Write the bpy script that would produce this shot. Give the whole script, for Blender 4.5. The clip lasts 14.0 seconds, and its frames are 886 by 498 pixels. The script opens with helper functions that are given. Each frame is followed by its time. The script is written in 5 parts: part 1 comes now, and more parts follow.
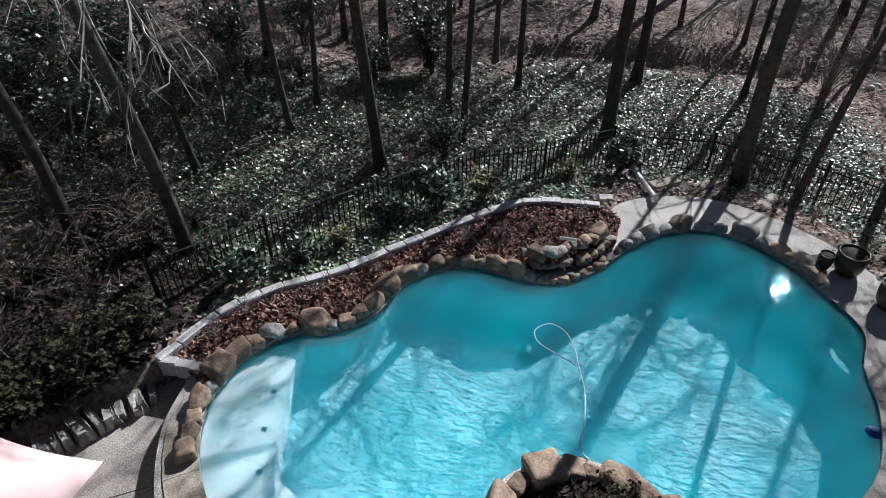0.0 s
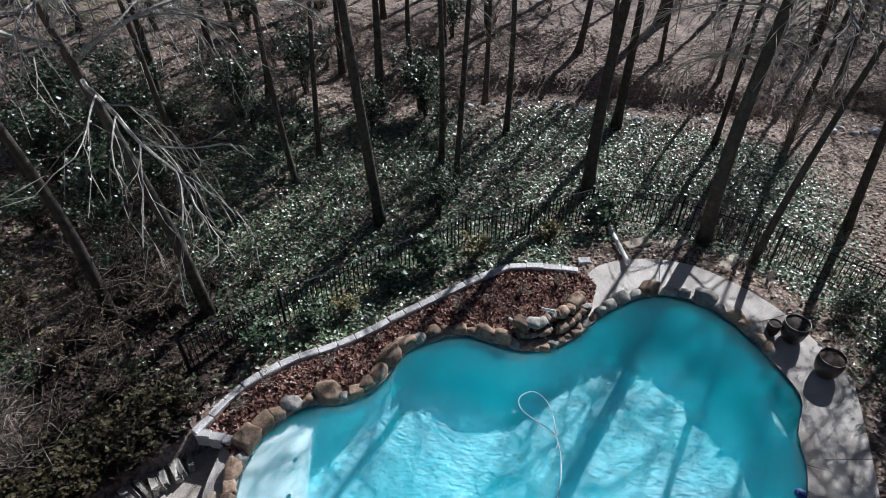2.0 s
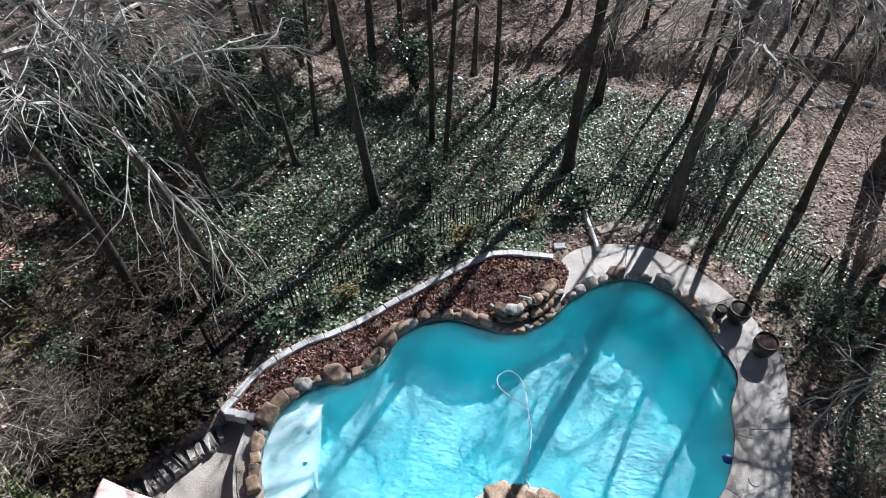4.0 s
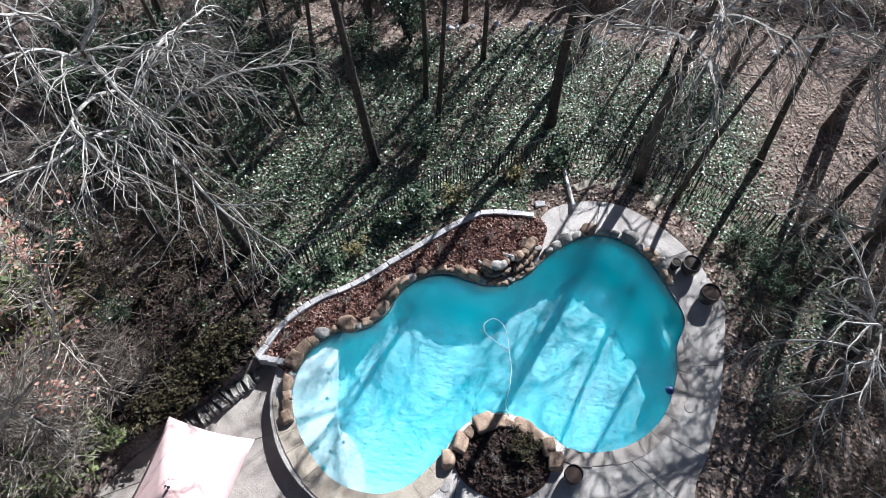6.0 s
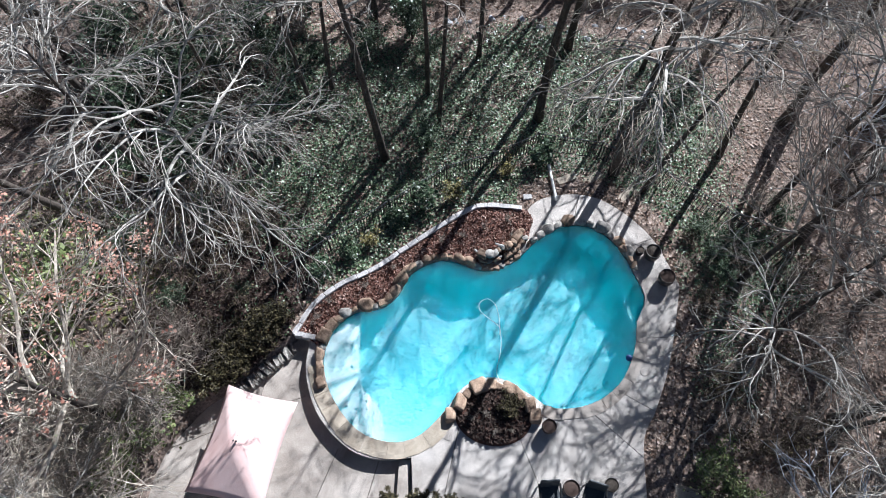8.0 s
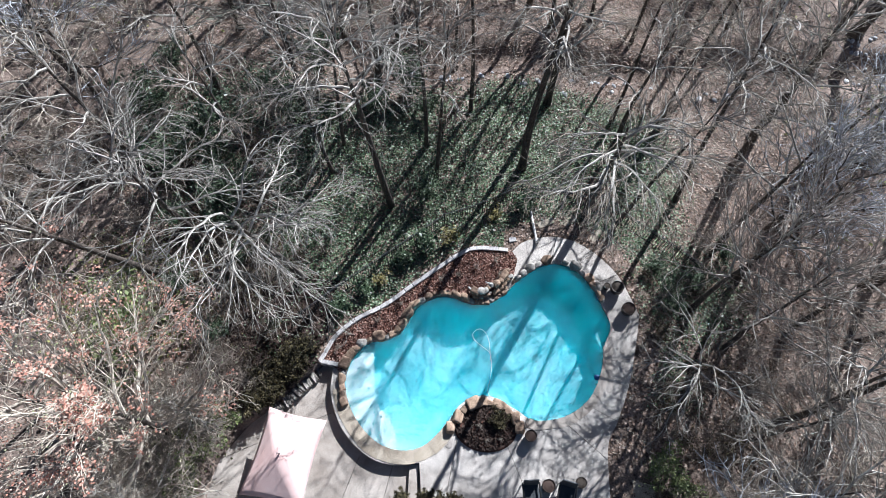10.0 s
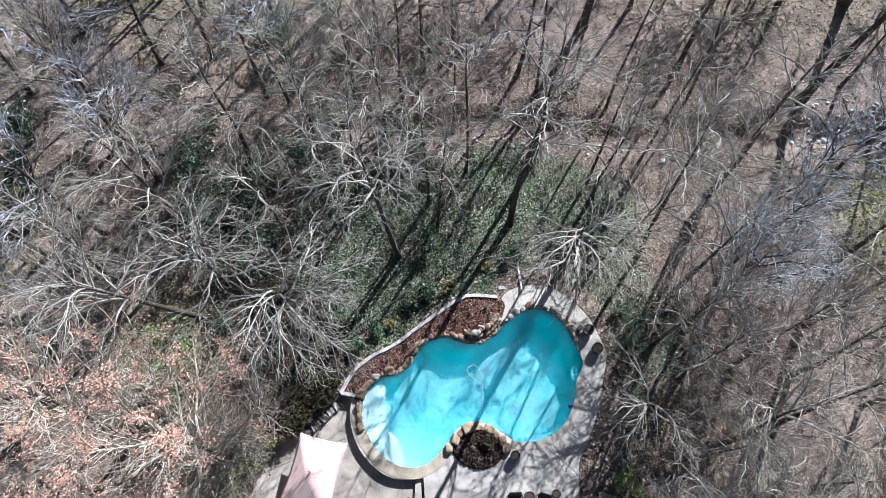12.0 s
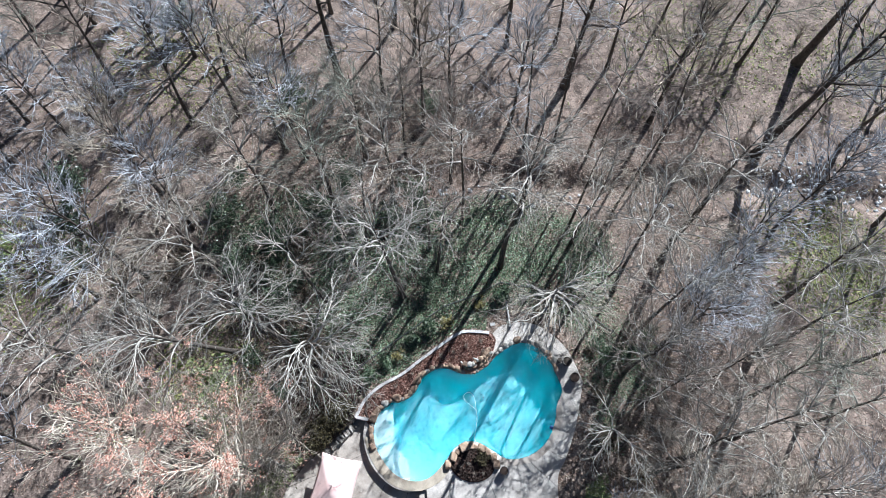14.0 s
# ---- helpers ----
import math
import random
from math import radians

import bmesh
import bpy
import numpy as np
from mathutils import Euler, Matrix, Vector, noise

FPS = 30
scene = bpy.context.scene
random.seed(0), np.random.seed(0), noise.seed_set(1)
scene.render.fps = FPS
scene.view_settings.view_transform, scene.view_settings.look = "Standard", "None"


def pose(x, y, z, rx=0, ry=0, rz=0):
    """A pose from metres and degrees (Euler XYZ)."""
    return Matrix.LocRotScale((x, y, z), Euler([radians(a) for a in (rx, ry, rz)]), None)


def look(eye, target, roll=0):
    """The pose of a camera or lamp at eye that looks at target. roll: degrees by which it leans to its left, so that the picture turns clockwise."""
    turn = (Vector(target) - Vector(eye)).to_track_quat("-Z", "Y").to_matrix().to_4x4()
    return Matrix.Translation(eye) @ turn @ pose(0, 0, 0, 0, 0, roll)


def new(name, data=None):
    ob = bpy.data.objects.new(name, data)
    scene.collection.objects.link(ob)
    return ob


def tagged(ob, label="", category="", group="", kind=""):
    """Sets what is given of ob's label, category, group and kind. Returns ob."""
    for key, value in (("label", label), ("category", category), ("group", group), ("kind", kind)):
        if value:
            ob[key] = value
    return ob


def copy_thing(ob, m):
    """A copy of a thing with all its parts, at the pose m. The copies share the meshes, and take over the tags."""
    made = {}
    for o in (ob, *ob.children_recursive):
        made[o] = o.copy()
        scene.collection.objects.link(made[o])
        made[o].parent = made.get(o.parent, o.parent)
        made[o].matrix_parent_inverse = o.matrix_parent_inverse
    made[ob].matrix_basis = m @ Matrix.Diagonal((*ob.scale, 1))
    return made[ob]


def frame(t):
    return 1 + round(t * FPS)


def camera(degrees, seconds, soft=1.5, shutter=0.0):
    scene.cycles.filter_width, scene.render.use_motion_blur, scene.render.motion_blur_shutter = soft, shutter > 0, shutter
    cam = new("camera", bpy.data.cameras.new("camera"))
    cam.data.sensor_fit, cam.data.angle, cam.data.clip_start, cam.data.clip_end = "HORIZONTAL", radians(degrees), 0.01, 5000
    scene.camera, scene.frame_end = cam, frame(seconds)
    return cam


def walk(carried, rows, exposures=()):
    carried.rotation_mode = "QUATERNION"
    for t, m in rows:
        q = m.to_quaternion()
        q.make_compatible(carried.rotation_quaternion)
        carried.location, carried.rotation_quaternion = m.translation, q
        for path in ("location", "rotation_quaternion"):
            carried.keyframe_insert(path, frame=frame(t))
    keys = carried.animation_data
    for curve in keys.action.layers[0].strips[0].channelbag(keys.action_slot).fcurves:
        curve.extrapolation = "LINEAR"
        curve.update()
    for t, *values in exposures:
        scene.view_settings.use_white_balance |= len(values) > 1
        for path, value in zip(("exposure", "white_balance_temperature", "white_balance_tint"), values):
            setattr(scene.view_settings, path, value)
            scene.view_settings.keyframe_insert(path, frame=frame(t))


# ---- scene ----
cam = camera(70.0, 14.0, soft=0.5)
PATH = [
    (0, (0.391, -6.578, 7.803), (0.123, -5.028, 6.568), -0.2),
    (0.5, (0.388, -6.527, 8.386), (0.125, -4.978, 7.149), -0.2),
    (1, (0.391, -6.505, 9.049), (0.138, -4.961, 7.803), -0.1),
    (1.5, (0.359, -6.5, 9.7), (0.117, -4.977, 8.427), 0.0),
    (2, (0.305, -6.502, 10.377), (0.072, -4.999, 9.078), 0.1),
    (2.2, (0.282, -6.5, 10.662), (0.053, -5.006, 9.352), 0.1),
    (4.3, (0.515, -6.521, 13.248), (0.328, -5.229, 11.733), 0.0),
    (4.5, (0.535, -6.49, 13.543), (0.353, -5.225, 12.005), -0.1),
    (5, (0.549, -6.459, 14.283), (0.383, -5.261, 12.691), 0.1),
    (5.5, (0.541, -6.48, 15.043), (0.385, -5.348, 13.402), -0.0),
    (6, (0.513, -6.521, 15.86), (0.371, -5.453, 14.176), 0.0),
    (6.5, (0.498, -6.558, 16.686), (0.363, -5.54, 14.97), -0.1),
    (7, (0.44, -6.577, 17.595), (0.318, -5.611, 15.848), 0.1),
    (7.2, (0.428, -6.581, 18.018), (0.309, -5.637, 16.259), 0.1),
    (9.3, (0.3, -6.403, 22.847), (0.204, -5.574, 21.029), -0.1),
    (9.5, (0.311, -6.512, 23.319), (0.214, -5.672, 21.506), -0.2),
    (10, (0.256, -6.455, 24.517), (0.165, -5.62, 22.701), -0.0),
    (10.5, (0.236, -6.414, 25.785), (0.147, -5.582, 23.969), -0.0),
    (11, (0.236, -6.333, 27.166), (0.147, -5.508, 25.347), -0.0),
    (11.5, (0.231, -6.316, 28.643), (0.142, -5.491, 26.823), -0.1),
    (11.9, (0.148, -6.17, 29.882), (0.065, -5.356, 28.057), 0.0),
    (12, (0.257, -6.329, 30.111), (0.167, -5.499, 28.293), -0.1),
    (12.5, (0.219, -6.317, 31.514), (0.131, -5.485, 29.697), -0.0),
    (13, (0.202, -6.269, 32.959), (0.116, -5.439, 31.142), 0.0),
    (13.5, (0.176, -6.229, 34.402), (0.092, -5.4, 32.584), 0.2),
    (14, (0.154, -6.17, 35.816), (0.072, -5.342, 33.997), 0.2),
]
walk(cam, [(t, look(eye, target, roll)) for t, eye, target, roll in PATH], exposures=[(0.0, 0.3, 5780, 10), (2.0, 0.44, 5780, 10), (5.0, 0.88, 5750, 10), (7.0, 0.87, 5670, 10), (9.5, 0.87, 5700, 10), (14.0, 0.98, 5600, 7)])

# ---- light ----
SUN_AZ, SUN_EL = 25.6, 36.0
world = bpy.data.worlds.new("world")
scene.world = world
world.use_nodes = True
wn = world.node_tree
sky = wn.nodes.new("ShaderNodeTexSky")
sky.sky_type = 'NISHITA'
sky.sun_disc = False
sky.air_density, sky.dust_density = 0.75, 0.3
sky.sun_elevation = radians(SUN_EL)
sky.sun_rotation = radians(SUN_AZ)
wn.links.new(sky.outputs[0], wn.nodes["Background"].inputs[0])
wn.nodes["Background"].inputs[1].default_value = 0.028
sun = new("sun", bpy.data.lights.new("sun", 'SUN'))
sun.data.energy = 5.0
sun.data.angle = radians(0.5)
sun.data.color = (1.0, 0.97, 0.93)
SUN_WAY = Vector((math.sin(radians(SUN_AZ)) * math.cos(radians(SUN_EL)), math.cos(radians(SUN_AZ)) * math.cos(radians(SUN_EL)), math.sin(radians(SUN_EL))))
sun.matrix_world = look(SUN_WAY * 60, (0, 0, 0))


# ---- materials ----
def mat(name, dark, light, scale=4.0, rough=0.8, bump=0.3, fine=40.0, spread=0.0, island=False, spec=0.5, metal=0.0, bump_scale=None, grain=0.35):
    """Two colours mixed by a broad noise, darkened by a fine one; spread varies the brightness from piece to piece."""
    m = bpy.data.materials.new(name)
    m.use_nodes = True
    nt = m.node_tree
    n, l = nt.nodes, nt.links
    bsdf = n["Principled BSDF"]
    tc = n.new("ShaderNodeTexCoord")
    info = n.new("ShaderNodeNewGeometry") if island else n.new("ShaderNodeObjectInfo")
    rnd = info.outputs["Random Per Island"] if island else info.outputs["Random"]
    shift = n.new("ShaderNodeMath"); shift.operation = 'MULTIPLY'; shift.inputs[1].default_value = 37.0
    l.new(rnd, shift.inputs[0])
    broad = n.new("ShaderNodeTexNoise"); broad.noise_dimensions = '4D'
    broad.inputs["Scale"].default_value = scale; broad.inputs["Detail"].default_value = 5.0; broad.inputs["Roughness"].default_value = 0.65
    small = n.new("ShaderNodeTexNoise")
    small.inputs["Scale"].default_value = fine; small.inputs["Detail"].default_value = 4.0
    l.new(tc.outputs["Object"], broad.inputs["Vector"]); l.new(tc.outputs["Object"], small.inputs["Vector"])
    l.new(shift.outputs[0], broad.inputs["W"])
    ramp = n.new("ShaderNodeValToRGB")
    ramp.color_ramp.elements[0].position, ramp.color_ramp.elements[1].position = 0.32, 0.68
    ramp.color_ramp.elements[0].color = (*dark, 1); ramp.color_ramp.elements[1].color = (*light, 1)
    l.new(broad.outputs["Fac"], ramp.inputs["Fac"])
    val = n.new("ShaderNodeMapRange")
    val.inputs["From Min"].default_value, val.inputs["From Max"].default_value = 0.3, 0.7
    val.inputs["To Min"].default_value, val.inputs["To Max"].default_value = 1.0 - grain, 1.0 + grain
    l.new(small.outputs["Fac"], val.inputs["Value"])
    var = n.new("ShaderNodeMapRange")
    var.inputs["To Min"].default_value, var.inputs["To Max"].default_value = 1.0 - spread, 1.0 + spread
    l.new(rnd, var.inputs["Value"])
    both = n.new("ShaderNodeMath"); both.operation = 'MULTIPLY'
    l.new(val.outputs[0], both.inputs[0]); l.new(var.outputs[0], both.inputs[1])
    mul = n.new("ShaderNodeVectorMath"); mul.operation = 'SCALE'
    l.new(ramp.outputs["Color"], mul.inputs[0]); l.new(both.outputs[0], mul.inputs["Scale"])
    l.new(mul.outputs[0], bsdf.inputs["Base Color"])
    bsdf.inputs["Roughness"].default_value = rough
    bsdf.inputs["Metallic"].default_value = metal
    bsdf.inputs["Specular IOR Level"].default_value = spec
    if bump:
        bp = n.new("ShaderNodeBump"); bp.inputs["Strength"].default_value = bump; bp.inputs["Distance"].default_value = 0.02
        src = small
        if bump_scale:
            src = n.new("ShaderNodeTexNoise"); src.inputs["Scale"].default_value = bump_scale; src.inputs["Detail"].default_value = 6.0
            l.new(tc.outputs["Object"], src.inputs["Vector"])
        l.new(src.outputs["Fac"], bp.inputs["Height"]); l.new(bp.outputs[0], bsdf.inputs["Normal"])
    return m


def leaf_mat(name, colours, rough=0.5, spec=0.5):
    """Leaves whose colour is drawn leaf by leaf from a few."""
    m = bpy.data.materials.new(name)
    m.use_nodes = True
    n, l = m.node_tree.nodes, m.node_tree.links
    bsdf = n["Principled BSDF"]
    geo = n.new("ShaderNodeNewGeometry")
    ramp = n.new("ShaderNodeValToRGB")
    el = ramp.color_ramp.elements
    while len(el) < len(colours):
        el.new(0.5)
    for k, c in enumerate(colours):
        el[k].position = k / max(1, len(colours) - 1)
        el[k].color = (*c, 1)
    l.new(geo.outputs["Random Per Island"], ramp.inputs["Fac"])
    l.new(ramp.outputs["Color"], bsdf.inputs["Base Color"])
    bsdf.inputs["Roughness"].default_value = rough
    bsdf.inputs["Specular IOR Level"].default_value = spec
    return m


M = {}
M["litter"] = mat("leaf_litter", (0.06, 0.043, 0.034), (0.36, 0.275, 0.225), scale=1.3, rough=0.95, bump=0.9, fine=13, grain=0.6)
ln = M["litter"].node_tree
moss_patch = ln.nodes.new("ShaderNodeTexNoise"); moss_patch.inputs["Scale"].default_value = 0.14; moss_patch.inputs["Detail"].default_value = 4.0
moss_edge = ln.nodes.new("ShaderNodeMapRange"); moss_edge.inputs["From Min"].default_value, moss_edge.inputs["From Max"].default_value, moss_edge.inputs["To Max"].default_value = 0.44, 0.58, 0.85
moss_mix = ln.nodes.new("ShaderNodeMix"); moss_mix.data_type = 'RGBA'
ln.links.new(moss_patch.outputs["Fac"], moss_edge.inputs["Value"])
ln.links.new(moss_edge.outputs[0], moss_mix.inputs["Factor"])
old = ln.nodes["Principled BSDF"].inputs["Base Color"].links[0].from_socket
ln.links.new(old, moss_mix.inputs["A"])
moss_mix.inputs["B"].default_value = (0.2, 0.2, 0.095, 1)
ln.links.new(moss_mix.outputs["Result"], ln.nodes["Principled BSDF"].inputs["Base Color"])
M["bark"] = mat("bark", (0.04, 0.031, 0.025), (0.12, 0.098, 0.08), scale=7, rough=0.95, bump=0.9, fine=55, spread=0.2)
M["limb"] = mat("pale_bark", (0.2, 0.183, 0.155), (0.6, 0.565, 0.51), scale=3, rough=0.9, bump=0.4, fine=30, spread=0.2)
M["twig"] = mat("twig_bark", (0.14, 0.128, 0.108), (0.42, 0.392, 0.345), scale=0.9, rough=0.9, bump=0, fine=8, spread=0.25)
M["twig_tan"] = mat("tan_twig_bark", (0.2, 0.165, 0.125), (0.54, 0.47, 0.38), scale=0.9, rough=0.9, bump=0, fine=8, spread=0.3)
M["twig_green"] = mat("lichened_twig_bark", (0.15, 0.16, 0.125), (0.4, 0.41, 0.34), scale=0.9, rough=0.9, bump=0, fine=8, spread=0.3)
M["twig_brown"] = mat("brown_twig_bark", (0.15, 0.115, 0.092), (0.42, 0.345, 0.29), scale=0.9, rough=0.9, bump=0, fine=8, spread=0.3)
M["twig_grey"] = mat("blue_grey_twig_bark", (0.24, 0.25, 0.27), (0.54, 0.555, 0.59), scale=0.9, rough=0.9, bump=0, fine=8, spread=0.3)
M["brush"] = mat("dry_stem", (0.15, 0.12, 0.095), (0.4, 0.34, 0.28), scale=2, rough=0.9, bump=0, fine=10, spread=0.25)
M["straw"] = mat("pale_dry_stem", (0.3, 0.25, 0.195), (0.66, 0.59, 0.495), scale=2, rough=0.9, bump=0, fine=10, spread=0.2)
M["ivy"] = leaf_mat("ivy_leaf", [(0.018, 0.036, 0.017), (0.045, 0.085, 0.035), (0.1, 0.16, 0.075), (0.18, 0.25, 0.13), (0.33, 0.39, 0.26)], rough=0.36, spec=0.7)
M["green"] = leaf_mat("evergreen_leaf", [(0.02, 0.042, 0.02), (0.04, 0.075, 0.035), (0.08, 0.12, 0.06), (0.16, 0.19, 0.12)], rough=0.36)
M["moss"] = leaf_mat("spring_leaf", [(0.08, 0.115, 0.033), (0.17, 0.215, 0.068), (0.3, 0.325, 0.135)], rough=0.6)
M["yellow"] = leaf_mat("yellow_leaf", [(0.09, 0.085, 0.03), (0.24, 0.2, 0.06), (0.18, 0.18, 0.08)], rough=0.6)
M["dryleaf"] = leaf_mat("fallen_leaf", [(0.09, 0.06, 0.045), (0.19, 0.125, 0.09), (0.29, 0.2, 0.15), (0.4, 0.3, 0.24), (0.56, 0.46, 0.39)], rough=0.85, spec=0.3)
M["bud"] = leaf_mat("bud_cluster", [(0.22, 0.26, 0.12), (0.34, 0.36, 0.2), (0.46, 0.44, 0.31), (0.5, 0.42, 0.32)], rough=0.8)
M["redbud"] = leaf_mat("red_bud", [(0.46, 0.2, 0.14), (0.58, 0.31, 0.23), (0.6, 0.42, 0.33)], rough=0.8)
M["olive"] = leaf_mat("dull_olive_leaf", [(0.02, 0.016, 0.01), (0.042, 0.035, 0.017), (0.08, 0.066, 0.03), (0.14, 0.118, 0.055)], rough=0.7, spec=0.3)
M["thorn"] = mat("dark_stem", (0.06, 0.042, 0.033), (0.22, 0.165, 0.13), scale=2, rough=0.9, bump=0, fine=10, spread=0.3)
M["mulch"] = mat("mulch", (0.045, 0.02, 0.014), (0.13, 0.06, 0.042), scale=8, rough=0.95, bump=1.0, fine=45, grain=0.5)
M["chip"] = leaf_mat("mulch_chip", [(0.06, 0.023, 0.015), (0.16, 0.068, 0.046), (0.29, 0.145, 0.108), (0.5, 0.36, 0.3)], rough=0.9)
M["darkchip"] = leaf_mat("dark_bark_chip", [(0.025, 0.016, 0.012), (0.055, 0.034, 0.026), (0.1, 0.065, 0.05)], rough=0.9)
M["plaster"] = mat("pool_plaster", (0.27, 0.65, 0.73), (0.36, 0.71, 0.78), scale=0.9, rough=0.6, bump=0.05, fine=14, grain=0.06)


def ripple(m, strength):
    """A wavy relief standing in for caustic light: fine curved ridges over broad swells."""
    n, l = m.node_tree.nodes, m.node_tree.links
    tc = n.new("ShaderNodeTexCoord")
    broad = n.new("ShaderNodeTexNoise"); broad.inputs["Scale"].default_value = 1.0; broad.inputs["Detail"].default_value = 1.5; broad.inputs["Distortion"].default_value = 0.9
    drawn = n.new("ShaderNodeMapping"); drawn.inputs["Rotation"].default_value = (0, 0, radians(25)); drawn.inputs["Scale"].default_value = (5.0, 9.5, 5.0)
    l.new(tc.outputs["Object"], drawn.inputs["Vector"]); l.new(drawn.outputs[0], broad.inputs["Vector"])
    bp = n.new("ShaderNodeBump"); bp.inputs["Strength"].default_value = strength; bp.inputs["Distance"].default_value = 0.2
    l.new(broad.outputs["Fac"], bp.inputs["Height"])
    l.new(bp.outputs[0], n["Principled BSDF"].inputs["Normal"])


ripple(M["plaster"], 0.68)
M["plaster"].node_tree.nodes["Principled BSDF"].subsurface_method = 'BURLEY'
M["plaster"].node_tree.nodes["Principled BSDF"].inputs["Subsurface Weight"].default_value = 0.2
M["plaster"].node_tree.nodes["Principled BSDF"].inputs["Subsurface Radius"].default_value = (0.05, 0.6, 0.8)
M["plaster"].node_tree.nodes["Principled BSDF"].inputs["Subsurface Scale"].default_value = 1.0
M["ledge"] = mat("pale_plaster", (0.8, 0.82, 0.82), (0.9, 0.91, 0.9), scale=1.6, rough=0.6, bump=0.05, fine=14, grain=0.05)
M["tile"] = mat("waterline_tile", (0.008, 0.014, 0.03), (0.02, 0.035, 0.07), scale=12, rough=0.25, bump=0.05, fine=40)
M["marker"] = mat("dark_marker_tile", (0.006, 0.006, 0.01), (0.012, 0.012, 0.02), rough=0.4, bump=0)
M["pebble"] = mat("exposed_aggregate", (0.36, 0.32, 0.285), (0.68, 0.63, 0.575), scale=1.1, rough=0.9, bump=0.6, fine=60, grain=0.7)
M["concrete"] = mat("worn_concrete", (0.27, 0.23, 0.195), (0.55, 0.49, 0.43), scale=0.9, rough=0.9, bump=0.5, fine=45, grain=0.4)
M["subbase"] = mat("joint_dirt", (0.03, 0.026, 0.022), (0.06, 0.05, 0.045), rough=1.0, bump=0.3)
M["flag"] = mat("beige_flagstone", (0.38, 0.31, 0.23), (0.56, 0.49, 0.39), scale=3, rough=0.85, bump=0.4, fine=50, spread=0.15)
M["kerb"] = mat("grey_kerb_stone", (0.42, 0.4, 0.39), (0.68, 0.65, 0.625), scale=5, rough=0.9, bump=0.5, fine=45, spread=0.12)
M["rock"] = mat("brown_sandstone", (0.14, 0.085, 0.055), (0.45, 0.325, 0.23), scale=3.2, rough=0.88, bump=0.7, fine=28, spread=0.35, bump_scale=9)
M["greyrock"] = mat("grey_rock", (0.18, 0.165, 0.148), (0.5, 0.465, 0.415), scale=3.5, rough=0.9, bump=0.7, fine=28, spread=0.3, bump_scale=9)
M["creekrock"] = mat("pale_creek_rock", (0.34, 0.34, 0.35), (0.6, 0.6, 0.61), scale=4, rough=0.9, bump=0.5, spread=0.3)
M["iron"] = mat("black_iron", (0.01, 0.01, 0.01), (0.02, 0.02, 0.02), rough=0.35, bump=0, spec=0.6)
# paler than the iron: the sun's glint on the top rail, put into its colour
M["railtop"] = mat("glint_rail", (0.1, 0.1, 0.105), (0.24, 0.24, 0.25), rough=0.28, bump=0, spec=0.8, metal=0.4)
M["pvc"] = mat("white_plastic", (0.62, 0.6, 0.57), (0.78, 0.77, 0.74), scale=3, rough=0.5, bump=0.05)
M["cloth"] = mat("faded_pink_canvas", (0.74, 0.5, 0.46), (0.86, 0.66, 0.62), scale=1.2, rough=0.9, bump=0.15, fine=120, grain=0.05)
M["terracotta"] = mat("dark_glazed_clay", (0.035, 0.024, 0.02), (0.085, 0.055, 0.045), scale=5, rough=0.45, bump=0.1)
M["rim"] = mat("pale_pot_rim", (0.3, 0.26, 0.23), (0.46, 0.42, 0.38), scale=5, rough=0.6, bump=0.1)
M["soil"] = mat("potting_soil", (0.035, 0.028, 0.022), (0.09, 0.072, 0.058), scale=14, rough=1.0, bump=0.8)
M["darkmetal"] = mat("dark_grey_seat", (0.03, 0.035, 0.04), (0.07, 0.08, 0.085), scale=5, rough=0.55, bump=0.15)
M["hose"] = mat("white_hose", (0.7, 0.74, 0.76), (0.82, 0.85, 0.86), scale=20, rough=0.4, bump=0)
M["robot"] = mat("black_cleaner", (0.01, 0.012, 0.02), (0.03, 0.035, 0.06), rough=0.4, bump=0)
M["blue"] = mat("blue_plastic", (0.01, 0.06, 0.25), (0.02, 0.1, 0.35), rough=0.4, bump=0)
M["grass"] = leaf_mat("thin_grass", [(0.1, 0.13, 0.03), (0.2, 0.22, 0.06), (0.3, 0.28, 0.11)], rough=0.7)


